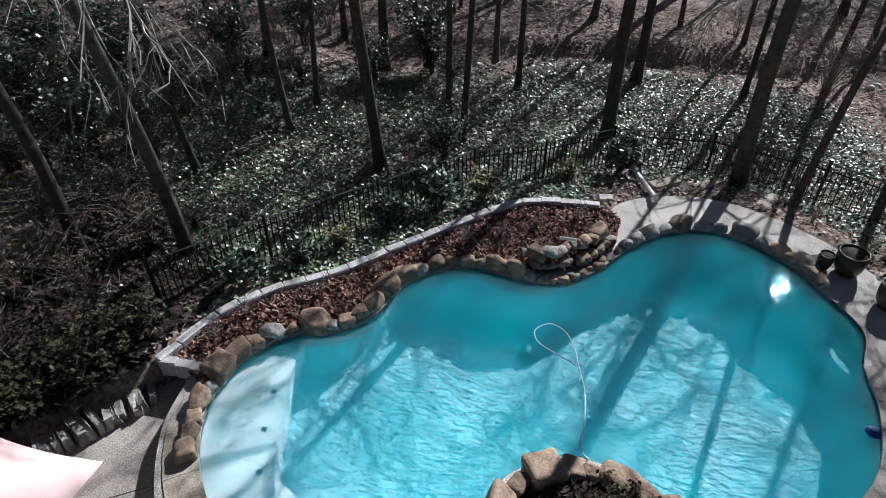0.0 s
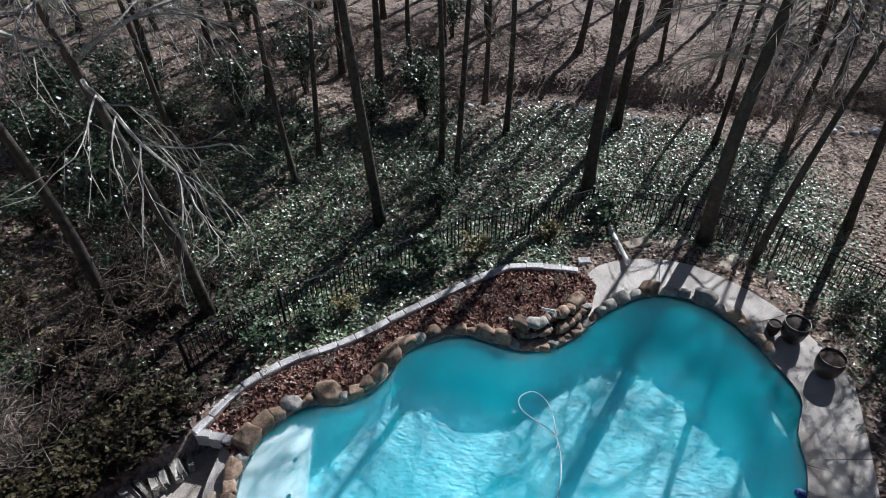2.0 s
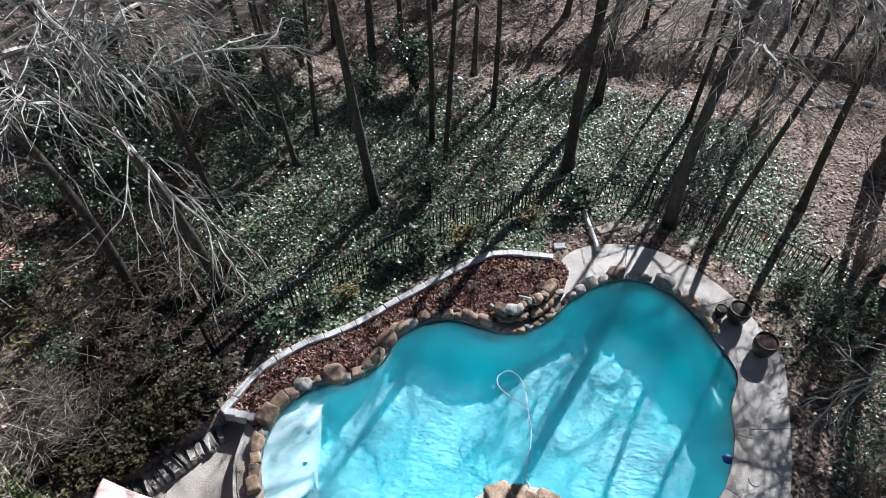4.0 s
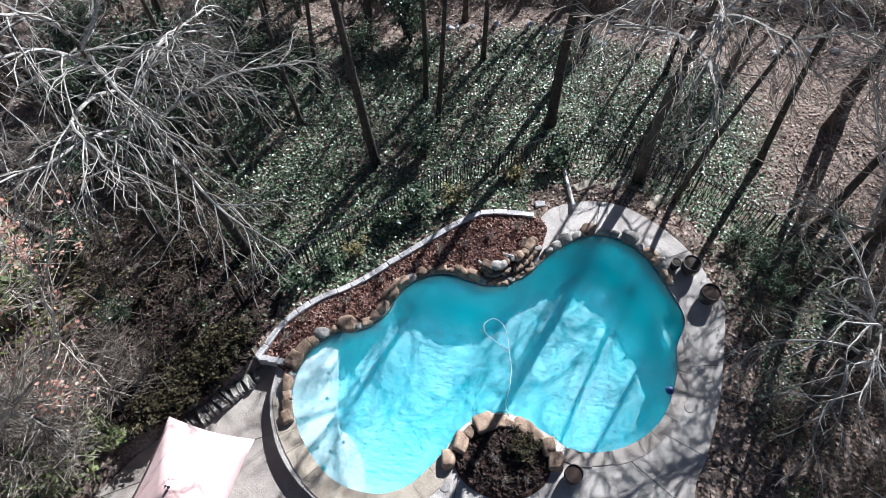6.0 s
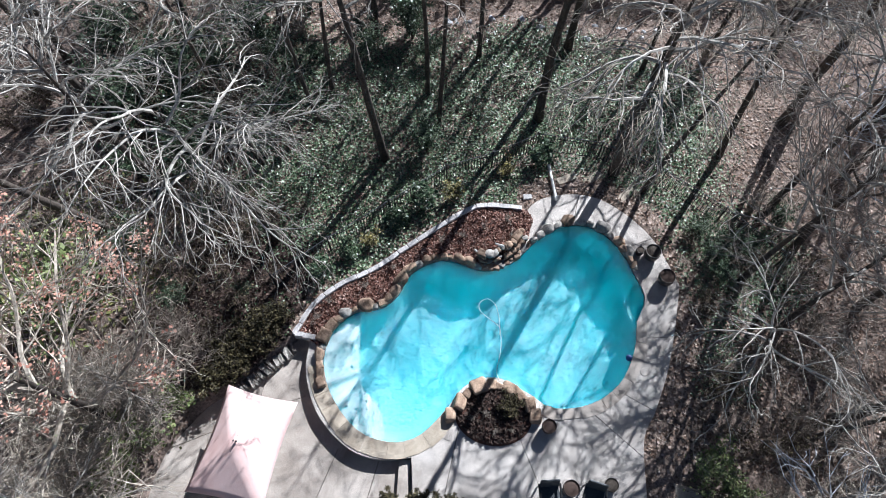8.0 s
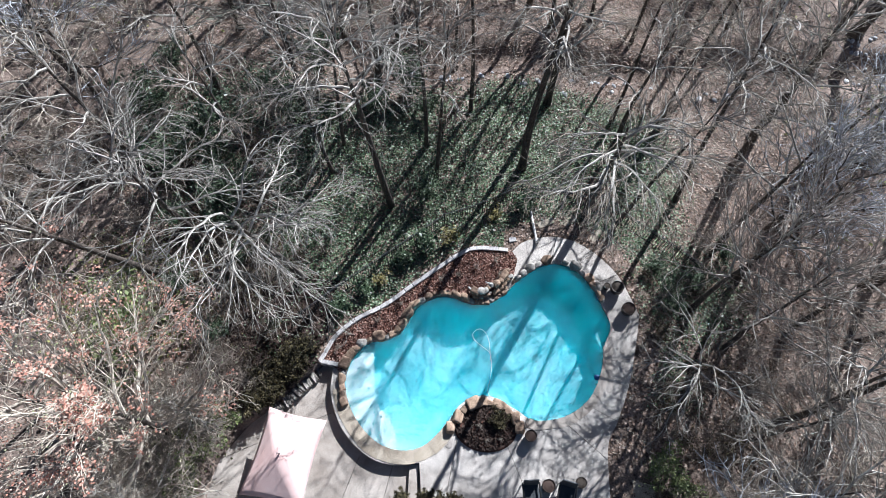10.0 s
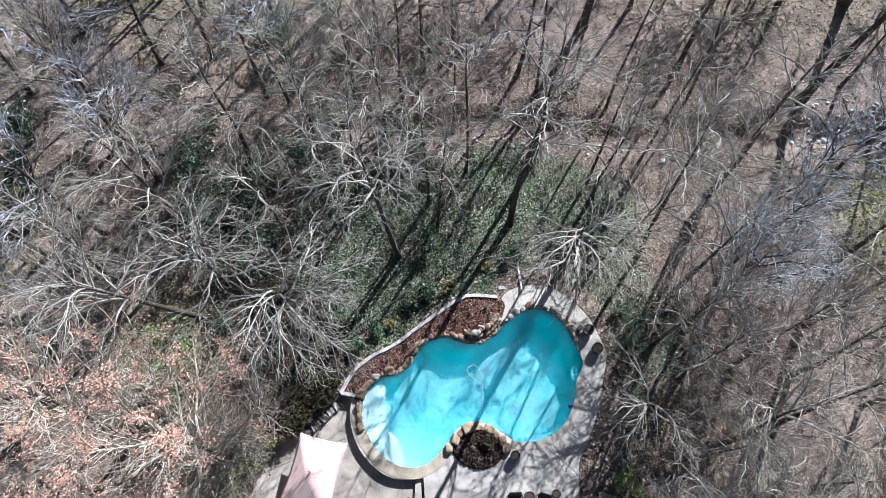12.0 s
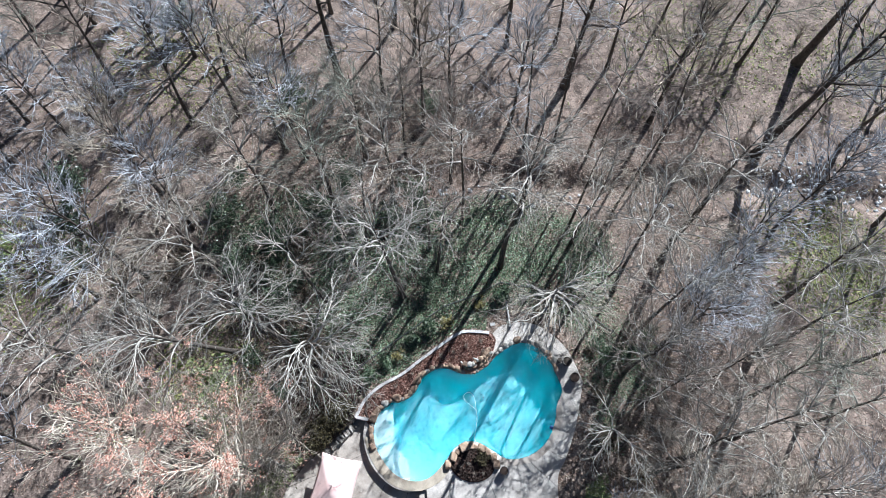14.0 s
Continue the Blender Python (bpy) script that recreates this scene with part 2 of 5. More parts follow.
def water_mat():
    m = bpy.data.materials.new("pool_water")
    m.use_nodes = True
    n, l = m.node_tree.nodes, m.node_tree.links
    n.remove(n["Principled BSDF"])
    out = n["Material Output"]
    tc = n.new("ShaderNodeTexCoord")
    wave = n.new("ShaderNodeTexNoise"); wave.inputs["Scale"].default_value = 2.6; wave.inputs["Detail"].default_value = 3.0
    wave.inputs["Distortion"].default_value = 0.6
    l.new(tc.outputs["Object"], wave.inputs["Vector"])
    bp = n.new("ShaderNodeBump"); bp.inputs["Strength"].default_value = 0.07; bp.inputs["Distance"].default_value = 0.04
    l.new(wave.outputs["Fac"], bp.inputs["Height"])
    clear = n.new("ShaderNodeBsdfRefraction"); clear.inputs["Color"].default_value = (0.75, 0.82, 0.85, 1); clear.inputs["IOR"].default_value = 1.33; clear.inputs["Roughness"].default_value = 0.0
    gloss = n.new("ShaderNodeBsdfGlossy"); gloss.inputs["Roughness"].default_value = 0.006
    l.new(bp.outputs[0], gloss.inputs["Normal"])
    fres = n.new("ShaderNodeFresnel"); fres.inputs["IOR"].default_value = 1.33
    l.new(bp.outputs[0], fres.inputs["Normal"])
    # the light that the water itself scatters back
    milky = n.new("ShaderNodeSubsurfaceScattering"); milky.falloff = 'BURLEY'; milky.inputs["Color"].default_value = (0.015, 0.6, 0.73, 1)
    milky.inputs["Scale"].default_value = 1.0; milky.inputs["Radius"].default_value = (0.4, 1.2, 1.4)
    body = n.new("ShaderNodeMixShader"); body.inputs[0].default_value = 0.33
    l.new(clear.outputs[0], body.inputs[1]); l.new(milky.outputs[0], body.inputs[2])
    mix = n.new("ShaderNodeMixShader")
    l.new(fres.outputs[0], mix.inputs[0]); l.new(body.outputs[0], mix.inputs[1]); l.new(gloss.outputs[0], mix.inputs[2])
    l.new(mix.outputs[0], out.inputs["Surface"])
    return m


M["water"] = water_mat()


# ---- building helpers ----
def part(name, bm, material, parent=None, label="", smooth=False):
    """Links a bmesh, a mesh or (verts, faces) as one mesh object under a thing or a part."""
    if isinstance(bm, bpy.types.Mesh):
        me = bm
    else:
        me = bpy.data.meshes.new(name)
        if isinstance(bm, tuple):
            me.from_pydata(bm[0], [], bm[1])
        else:
            bm.to_mesh(me)
            bm.free()
        me.materials.append(M[material])
        if smooth:
            me.polygons.foreach_set("use_smooth", [True] * len(me.polygons))
    ob = new(name, me)
    if parent:
        ob.parent = parent
    return tagged(ob, label) if label else ob


def thing(name, label, category, place=(0, 0, 0), group="", kind=""):
    ob = new(name)
    ob.empty_display_size = 0.2
    ob.location = place
    return tagged(ob, label, category, group, kind)


def box(sx, sy, sz, bevel=0.0, at=(0, 0, 0)):
    bm = bmesh.new()
    bmesh.ops.create_cube(bm, size=1.0, matrix=Matrix.Translation(at) @ Matrix.Diagonal((sx, sy, sz, 1)))
    if bevel:
        bmesh.ops.bevel(bm, geom=bm.edges[:], offset=bevel, segments=2, affect='EDGES', profile=0.6)
    return bm


def tube(path, radii, sides=6, cap=True):
    """A tube along a path: (verts, faces)."""
    verts, faces = [], []
    add_tube(verts, faces, path, radii, sides, cap)
    return verts, faces


def add_tube(verts, faces, path, radii, sides, cap=False):
    base = len(verts)
    n = len(path)
    for k in range(n):
        a, b = path[max(k - 1, 0)], path[min(k + 1, n - 1)]
        dx, dy, dz = b[0] - a[0], b[1] - a[1], b[2] - a[2]
        d = math.sqrt(dx * dx + dy * dy + dz * dz) or 1.0
        dx, dy, dz = dx / d, dy / d, dz / d
        if abs(dz) < 0.9:
            ux, uy, uz = -dy, dx, 0.0
        else:
            ux, uy, uz = 0.0, -dz, dy
        u = math.sqrt(ux * ux + uy * uy + uz * uz) or 1.0
        ux, uy, uz = ux / u, uy / u, uz / u
        vx, vy, vz = dy * uz - dz * uy, dz * ux - dx * uz, dx * uy - dy * ux
        r = radii[k]
        px, py, pz = path[k]
        for s in range(sides):
            c, w = math.cos(2 * math.pi * s / sides) * r, math.sin(2 * math.pi * s / sides) * r
            verts.append((px + ux * c + vx * w, py + uy * c + vy * w, pz + uz * c + vz * w))
    for k in range(n - 1):
        for s in range(sides):
            t = (s + 1) % sides
            faces.append((base + k * sides + s, base + k * sides + t, base + (k + 1) * sides + t, base + (k + 1) * sides + s))
    if cap:
        faces.append(tuple(base + s for s in reversed(range(sides))))
        faces.append(tuple(base + (n - 1) * sides + s for s in range(sides)))


def lathe(profile, sides=24, cap=True):
    """A turned shape from (radius, height) pairs: (verts, faces)."""
    verts, faces = [], []
    for r, z in profile:
        for s in range(sides):
            a = 2 * math.pi * s / sides
            verts.append((r * math.cos(a), r * math.sin(a), z))
    for k in range(len(profile) - 1):
        for s in range(sides):
            t = (s + 1) % sides
            faces.append((k * sides + s, k * sides + t, (k + 1) * sides + t, (k + 1) * sides + s))
    if cap:
        faces.append(tuple(reversed(range(sides))))
        faces.append(tuple((len(profile) - 1) * sides + s for s in range(sides)))
    return verts, faces


def smooth_line(points, steps=8, closed=False):
    """A Catmull-Rom line through the points."""
    n = len(points)
    out = []
    for k in range(n if closed else n - 1):
        p = [Vector(points[(k + j) % n] if closed else points[min(max(k + j, 0), n - 1)]) for j in (-1, 0, 1, 2)]
        for s in range(steps):
            t = s / steps
            out.append(0.5 * ((2 * p[1]) + (p[2] - p[0]) * t + (2 * p[0] - 5 * p[1] + 4 * p[2] - p[3]) * t * t + (3 * p[1] - p[0] - 3 * p[2] + p[3]) * t ** 3))
    if not closed:
        out.append(Vector(points[-1]))
    return out


def inside(x, y, poly):
    hit = False
    j = len(poly) - 1
    for i in range(len(poly)):
        xi, yi, xj, yj = poly[i][0], poly[i][1], poly[j][0], poly[j][1]
        if (yi > y) != (yj > y) and x < (xj - xi) * (y - yi) / (yj - yi) + xi:
            hit = not hit
        j = i
    return hit


def gap_to(x, y, line):
    """Distance to a polyline."""
    best = 1e9
    for a, b in zip(line, line[1:]):
        ex, ey = b[0] - a[0], b[1] - a[1]
        t = max(0.0, min(1.0, ((x - a[0]) * ex + (y - a[1]) * ey) / (ex * ex + ey * ey + 1e-9)))
        best = min(best, math.hypot(x - a[0] - t * ex, y - a[1] - t * ey))
    return best


def paved(x, y):
    """Whether a place lies on the terrace or the patio."""
    return -9.0 < x < 7.6 and -9.1 < y < 6.2 and (inside(x, y, TERRACE) or inside(x, y, PATIO))


def ease(a, b, x):
    t = max(0.0, min(1.0, (x - a) / (b - a)))
    return t * t * (3 - 2 * t)


def resample(line, step):
    """Points and headings at even steps along a line."""
    out, left = [], 0.0
    for a, b in zip(line, line[1:]):
        d = (b - a).length
        while left <= d and d > 0:
            out.append((a + (b - a) * (left / d), math.atan2(b.y - a.y, b.x - a.x)))
            left += step
        left -= d
    return out


# ---- the plan ----
POOL = [(-3.43, 0.38), (-4.0, -0.3), (-4.14, -1.3), (-3.72, -2.35), (-2.75, -3.32), (-1.75, -3.6), (-0.85, -3.37), (-0.15, -2.6),
        (0.45, -1.6), (1.4, -1.2), (2.5, -1.6), (3.3, -1.97), (4.5, -1.65), (5.4, -0.8), (5.82, 0.4), (5.87, 1.25), (6.12, 2.1),
        (5.75, 3.0), (5.2, 3.95), (4.3, 4.58), (3.3, 4.5), (2.4, 3.8), (1.55, 2.82), (0.6, 2.45), (-0.7, 2.67), (-1.7, 2.1), (-2.15, 1.1), (-2.7, 0.6)]
RIM = smooth_line([(x, y, 0) for x, y in POOL], 6, closed=True)
RIM_XY = [(p.x, p.y) for p in RIM]
KERB = smooth_line([(-5.15, -0.45, 0), (-4.75, 0.5, 0), (-4.0, 1.3, 0), (-3.0, 2.0, 0), (-1.6, 3.34, 0), (-0.2, 4.58, 0), (0.6, 4.92, 0), (1.95, 4.95, 0)], 10)
PATCH = smooth_line([(1.95, 4.95, 0), (2.3, 5.4, 0), (2.9, 5.7, 0), (3.75, 5.87, 0), (4.65, 5.72, 0), (5.55, 5.2, 0), (6.35, 4.45, 0), (6.8, 3.7, 0), (7.28, 2.7, 0)], 6)
RIGHT_EDGE = smooth_line([(7.28, 2.7, 0), (7.1, 1.3, 0), (6.83, -0.2, 0), (6.4, -1.6, 0), (6.02, -2.6, 0), (6.1, -4.6, 0), (6.3, -9.0, 0)], 6)
STEP = smooth_line([(-5.15, -0.45, 0), (-4.72, -0.7, 0), (-4.62, -1.7, 0), (-4.15, -2.75, 0), (-3.5, -3.46, 0), (-2.7, -3.96, 0), (-1.85, -4.1, 0), (-0.9, -3.93, 0)], 6)
TERRACE = [(p.x, p.y) for p in KERB + PATCH[1:] + RIGHT_EDGE[1:]] + [(-0.55, -9.0), (-0.7, -5.0)] + [(p.x, p.y) for p in reversed(STEP[1:])]
PATIO_EDGE = smooth_line([(-5.2, -0.5, 0), (-6.3, -1.9, 0), (-7.2, -2.84, 0), (-7.87, -3.8, 0), (-8.45, -5.2, 0), (-8.6, -9.0, 0)], 6)
PATIO = [(p.x, p.y) for p in PATIO_EDGE] + [(-0.5, -9.0)] + [(-0.6, -4.2)] + [(p.x + 0.12, p.y + 0.12) for p in reversed(STEP[1:])]
FENCE = [(-6.3, 1.1), (-4.74, 2.7), (-2.9, 4.4), (-1.06, 6.16), (0.55, 7.0), (2.2, 8.1), (4.53, 7.9), (6.82, 6.95), (8.9, 5.7), (10.9, 4.2)]
DECK_TOP, PATIO_TOP = 0.07, -0.25
EDGE_LINE = [(p.x, p.y) for p in KERB + PATCH[1:] + RIGHT_EDGE[1:]]
PATIO_LINE = [(p.x, p.y) for p in PATIO_EDGE]
CREEK = [(-14, 18.2), (-9, 16.6), (-6, 15.0), (-3, 15.3), (0, 16.1), (3, 16.4), (6, 15.8), (9, 15.9), (12, 17.0), (16, 16.9), (20, 17.4), (26, 16.8), (34, 18), (45, 19)]


def ground_z(x, y):
    """Height of the ground: level with the terrace at its edge, lower in the woods, with a ditch across them."""
    far = math.hypot(x, y)
    if far > 70:
        return -0.5
    if paved(x, y):
        deep = min(gap_to(x, y, EDGE_LINE), gap_to(x, y, PATIO_LINE))
        return -0.12 - 2.4 * ease(0.15, 0.9, deep) if inside(x, y, TERRACE) else PATIO_TOP - 0.1 - 1.6 * ease(0.1, 0.7, deep)
    near = -12.5 < x < 11.5 and -13.0 < y < 9.5
    d = min(gap_to(x, y, EDGE_LINE), gap_to(x, y, PATIO_LINE) + 0.6) if near else 9.0
    z = 0.02 - 0.62 * ease(0.0, 2.6, d)
    z += 0.28 * (noise.noise((x * 0.16, y * 0.16, 1.3))) * ease(1.0, 5.0, d) + 0.07 * noise.noise((x * 0.9, y * 0.9, 4.0)) * ease(0.4, 1.5, d)
    c = gap_to(x, y, CREEK) if 11.0 < y < 23.0 else 9.0
    z -= 0.6 * (1 - ease(0.3, 1.5, c + 0.5 * noise.noise((x * 0.5, y * 0.5, 9.0)))) * ease(-13, -4, x)
    z += 0.35 * ease(1.4, 0.2, gap_to(x, y, [(-7.3, -2.5), (-5.8, -0.4)])) if near else 0.0
    return z


# ---- ground ----
def build_ground():
    fine = [x * 0.45 for x in range(-80, 81)]
    xs = [-900, -300, -120, -70, -50, -42] + fine + [42, 50, 70, 120, 300, 900]
    fine_y = [y * 0.45 - 12 for y in range(0, 123)]
    ys = [-900, -300, -100, -50, -25, -16] + fine_y + [48, 56, 70, 120, 300, 900]
    verts = [(x, y, ground_z(x, y)) for y in ys for x in xs]
    w = len(xs)
    faces = [(j * w + i, j * w + i + 1, (j + 1) * w + i + 1, (j + 1) * w + i) for j in range(len(ys) - 1) for i in range(w - 1)]
    ob = part("ground", (verts, faces), "litter", smooth=True)
    tagged(ob, "woodland floor of brown leaf litter and soil", "ground", kind="structure")


build_ground()


# ---- pool ----
def prism(poly, top, bottom):
    """A solid with the plan poly: (verts, faces)."""
    n = len(poly)
    verts = [(x, y, top) for x, y in poly] + [(x, y, bottom) for x, y in poly]
    faces = [tuple(range(n)), tuple(reversed(range(n, 2 * n)))]
    faces += [(i + n, (i + 1) % n + n, (i + 1) % n, i) for i in range(n)]
    return verts, faces


def fix(ob):
    bm = bmesh.new()
    bm.from_mesh(ob.data)
    bmesh.ops.recalc_face_normals(bm, faces=bm.faces[:])
    bm.to_mesh(ob.data)
    bm.free()
    return ob


def floor_z(x):
    return -1.12 - 0.05 * x


LEDGE_LINE = smooth_line([(-3.25, 0.9, 0), (-3.2, -0.2, 0), (-3.02, -1.3, 0), (-2.72, -2.2, 0), (-2.3, -3.0, 0), (-2.1, -4.0, 0)], 6)
STEP_LINE = smooth_line([(-2.85, -2.0, 0), (-2.3, -2.35, 0), (-1.95, -3.0, 0), (-1.8, -4.0, 0)], 6)


def west_of(line):
    """The part of the pool's plan that lies west of a line running north to south."""
    poly = [(p.x, p.y) for p in line] + [(-8, line[-1].y), (-8, line[0].y)]
    keep = [(p.x, p.y) for p in RIM if inside(p.x, p.y, poly)]
    return poly, keep


def build_pool():
    pool = thing("pool", "freeform swimming pool with turquoise plaster and dark waterline tiles", "swimming pool", kind="structure")
    n = len(RIM)
    loop = RIM_XY + RIM_XY[:1]
    step, verts, at, faces = 0.08, [], {}, []
    for j in range(110):
        for i in range(136):
            x, y = -4.5 + step * i, -3.95 + step * j
            d = gap_to(x, y, loop)
            if not inside(x, y, RIM_XY):
                if d > 0.3:
                    continue
                d = 0.0
            at[i, j] = len(verts)
            verts.append((x, y, -0.09 + (floor_z(x) + 0.09) * math.sin(min(1.0, (d + 0.1 * (d > 0)) / 0.55) * math.pi / 2) ** 0.6))
    for i, j in at:
        if (i + 1, j) in at and (i, j + 1) in at and (i + 1, j + 1) in at:
            faces.append((at[i, j], at[i + 1, j], at[i + 1, j + 1], at[i, j + 1]))
    part("basin", (verts, faces), "plaster", pool, "turquoise plaster basin", smooth=True)
    band = [(p.x, p.y, 0.065) for p in RIM] + [(p.x, p.y, -0.13) for p in RIM]
    part("tile_band", (band, [(i, (i + 1) % n, (i + 1) % n + n, i + n) for i in range(n)]), "tile", pool, "dark blue waterline tiles")
    # the shallow shelf and the step beside it
    for name, line, top, m in (("ledge", LEDGE_LINE, -0.13, "ledge"), ("step", STEP_LINE, -0.38, "ledge")):
        poly, keep = west_of(line)
        cut = [(p.x, p.y) for p in line if inside(p.x, p.y, RIM_XY)]
        pts = cut + keep
        cx, cy = sum(q[0] for q in pts) / len(pts), sum(q[1] for q in pts) / len(pts)
        pts.sort(key=lambda q: math.atan2(q[1] - cy, q[0] - cx))
        fix(part(name, prism(pts, top, -1.3), m, pool, "pale shallow shelf under clear water" if name == "ledge" else "rounded entry step"))
    bench = smooth_line([(5.68, 3.0, 0), (5.95, 2.7, 0), (6.1, 2.2, 0), (5.98, 1.7, 0), (5.84, 1.35, 0), (5.66, 1.6, 0), (5.62, 2.1, 0), (5.6, 2.6, 0)], 4, closed=True)
    bench = [(p.x, p.y) for p in bench]
    fix(part("bench", prism(bench, -0.45, -1.7), "plaster", pool, "turquoise underwater bench"))
    # little dark tiles that mark the edges
    bm = box(0.075, 0.075, 0.008)
    me = bpy.data.meshes.new("marker_tile")
    bm.to_mesh(me)
    me.materials.append(M["marker"])
    spots = [(-3.5, 0.05, -0.126), (-3.33, -0.69, -0.126), (-3.21, -1.38, -0.126), (-3.0, -2.06, -0.126), (-3.15, -2.66, -0.126), (-2.82, -2.69, -0.126),
             (-2.88, -3.1, -0.126), (-2.58, -2.38, -0.376), (-2.43, -2.82, -0.376), (-2.55, -3.22, -0.376), (5.8, 2.76, -0.444), (5.88, 2.36, -0.444), (5.98, 2.14, -0.444), (5.83, 1.66, -0.444)]
    for k, (x, y, z) in enumerate(spots):
        ob = part("marker_tile", me, "marker", pool)
        ob.location = (x, y, z)
        ob.rotation_euler = (0, 0, 0.6 + 0.5 * k)
    step = 0.045
    xs, ys = [-4.4 + step * k for k in range(238)], [-3.9 + step * k for k in range(194)]
    verts, at, faces = [], {}, []
    wide = [(p.x + (RIM[(i + 2) % n] - RIM[i - 2]).normalized().y * 0.08, p.y - (RIM[(i + 2) % n] - RIM[i - 2]).normalized().x * 0.08) for i, p in enumerate(RIM)]
    for b, y in enumerate(ys):
        for a, x in enumerate(xs):
            if inside(x, y, wide):
                z = 0.004 * noise.noise((x * 1.7 + 0.6 * y, y * 1.5, 0.3)) + 0.0024 * noise.noise((x * 3.6, y * 3.0, 2.0)) + 0.0013 * noise.noise((x * 6.5, y * 5.5, 5.0))
                at[a, b] = len(verts)
                verts.append((x, y, z))
    for a, b in at:
        if (a + 1, b) in at and (a, b + 1) in at and (a + 1, b + 1) in at:
            faces.append((at[a, b], at[a + 1, b], at[a + 1, b + 1], at[a, b + 1]))
    ob = part("water", (verts, faces), "water", smooth=True)
    ob.visible_shadow = False
    tagged(ob, "clear rippled pool water", "water", kind="structure")


build_pool()


# ---- terrace, patio ----
def fill_ring(outer, inner=None):
    bm = bmesh.new()
    edges = []
    for loop in (outer, inner):
        if loop:
            vs = [bm.verts.new((x, y, 0)) for x, y in loop]
            edges += [bm.edges.new((vs[i], vs[(i + 1) % len(vs)])) for i in range(len(vs))]
    bmesh.ops.triangle_fill(bm, use_beauty=True, use_dissolve=False, edges=edges)
    return bm


def cut_joint(bm, a, b, half=0.009):
    """Cuts a narrow slot along the line a-b right through the slab."""
    a, b = Vector((*a, 0)), Vector((*b, 0))
    way = (b - a).normalized()
    side = Vector((-way.y, way.x, 0))
    for s in (-half, half):
        bmesh.ops.bisect_plane(bm, geom=bm.verts[:] + bm.edges[:] + bm.faces[:], plane_co=a + side * s, plane_no=side)
    gone = [f for f in bm.faces if abs((f.calc_center_median() - a).dot(side)) < half and -0.05 < (f.calc_center_median() - a).dot(way) < (b - a).length + 0.05]
    bmesh.ops.delete(bm, geom=gone, context='FACES')


def slabs(bm, parent, name, material, top, thick):
    """Each loose piece of the plan becomes a slab of its own."""
    todo = set(bm.faces)
    while todo:
        seed = todo.pop()
        island, stack = {seed}, [seed]
        while stack:
            f = stack.pop()
            for e in f.edges:
                for g in e.link_faces:
                    if g in todo:
                        todo.discard(g)
                        island.add(g)
                        stack.append(g)
        verts, faces, at = [], [], {}
        rim = {}
        for f in island:
            if f.normal.z < 0:
                f.normal_flip()
            for v in f.verts:
                if v not in at:
                    at[v] = len(verts)
                    verts.append((v.co.x, v.co.y, top))
        n = len(verts)
        verts += [(x, y, top - thick) for x, y, _ in verts]
        for f in island:
            idx = [at[v] for v in f.verts]
            faces.append(tuple(idx))
            for e, i, j in ((f.edges[k], idx[k], idx[(k + 1) % len(idx)]) for k in range(len(idx))):
                if sum(g in island for g in e.link_faces) == 1:
                    faces.append((j, i, i + n, j + n))
        part(name, (verts, faces), material, parent)
    bm.free()


def build_terrace():
    floor = thing("terrace", "grey exposed-aggregate pool terrace with saw-cut joints", "terrace", kind="structure")
    hole = [(p.x, p.y) for p in RIM]
    bm = fill_ring(TERRACE, hole)
    for a, b in (((4.9, -1.0), (6.6, -1.75)), ((4.4, -1.9), (6.3, -3.3)), ((3.15, -2.0), (3.3, -2.4)), ((2.35, -3.1), (4.6, -7.5)), ((3.6, 4.4), (3.85, 6.2)),
                 ((5.1, 3.7), (6.6, 4.5)), ((5.6, 0.6), (7.3, 0.9)), ((-0.2, -3.0), (-1.2, -3.95)), ((-2.9, -3.2), (-3.4, -3.9)), ((0.4, -3.0), (-0.1, -8))):
        cut_joint(bm, a, b)
    slabs(bm, floor, "slab", "pebble", DECK_TOP, 0.75)
    under = fill_ring(TERRACE, hole)
    for v in under.verts:
        v.co.z = 0.045
    part("subbase", under, "subbase", floor)
    low = thing("patio", "lower patio of worn pale concrete", "patio", kind="structure")
    bm = fill_ring(PATIO)
    for a, b in (((-4.6, -2.5), (-8.4, -4.6)), ((-3.2, -4.0), (-4.4, -8.8)), ((-5.9, -2.2), (-6.3, -9.0)), ((-1.9, -4.2), (-2.6, -9.0))):
        cut_joint(bm, a, b)
    slabs(bm, low, "slab", "concrete", PATIO_TOP, 0.3)
    under = fill_ring(PATIO)
    for v in under.verts:
        v.co.z = PATIO_TOP - 0.03
    part("subbase", under, "subbase", low)
    steps = thing("garden_steps", "two low concrete steps beside the terrace wall", "steps", kind="structure")
    ob = part("step", box(0.34, 3.2, 0.16, 0.015), "concrete", steps)
    ob.location, ob.rotation_euler = (-0.98, -5.6, PATIO_TOP + 0.08), (0, 0, radians(4))


build_terrace()


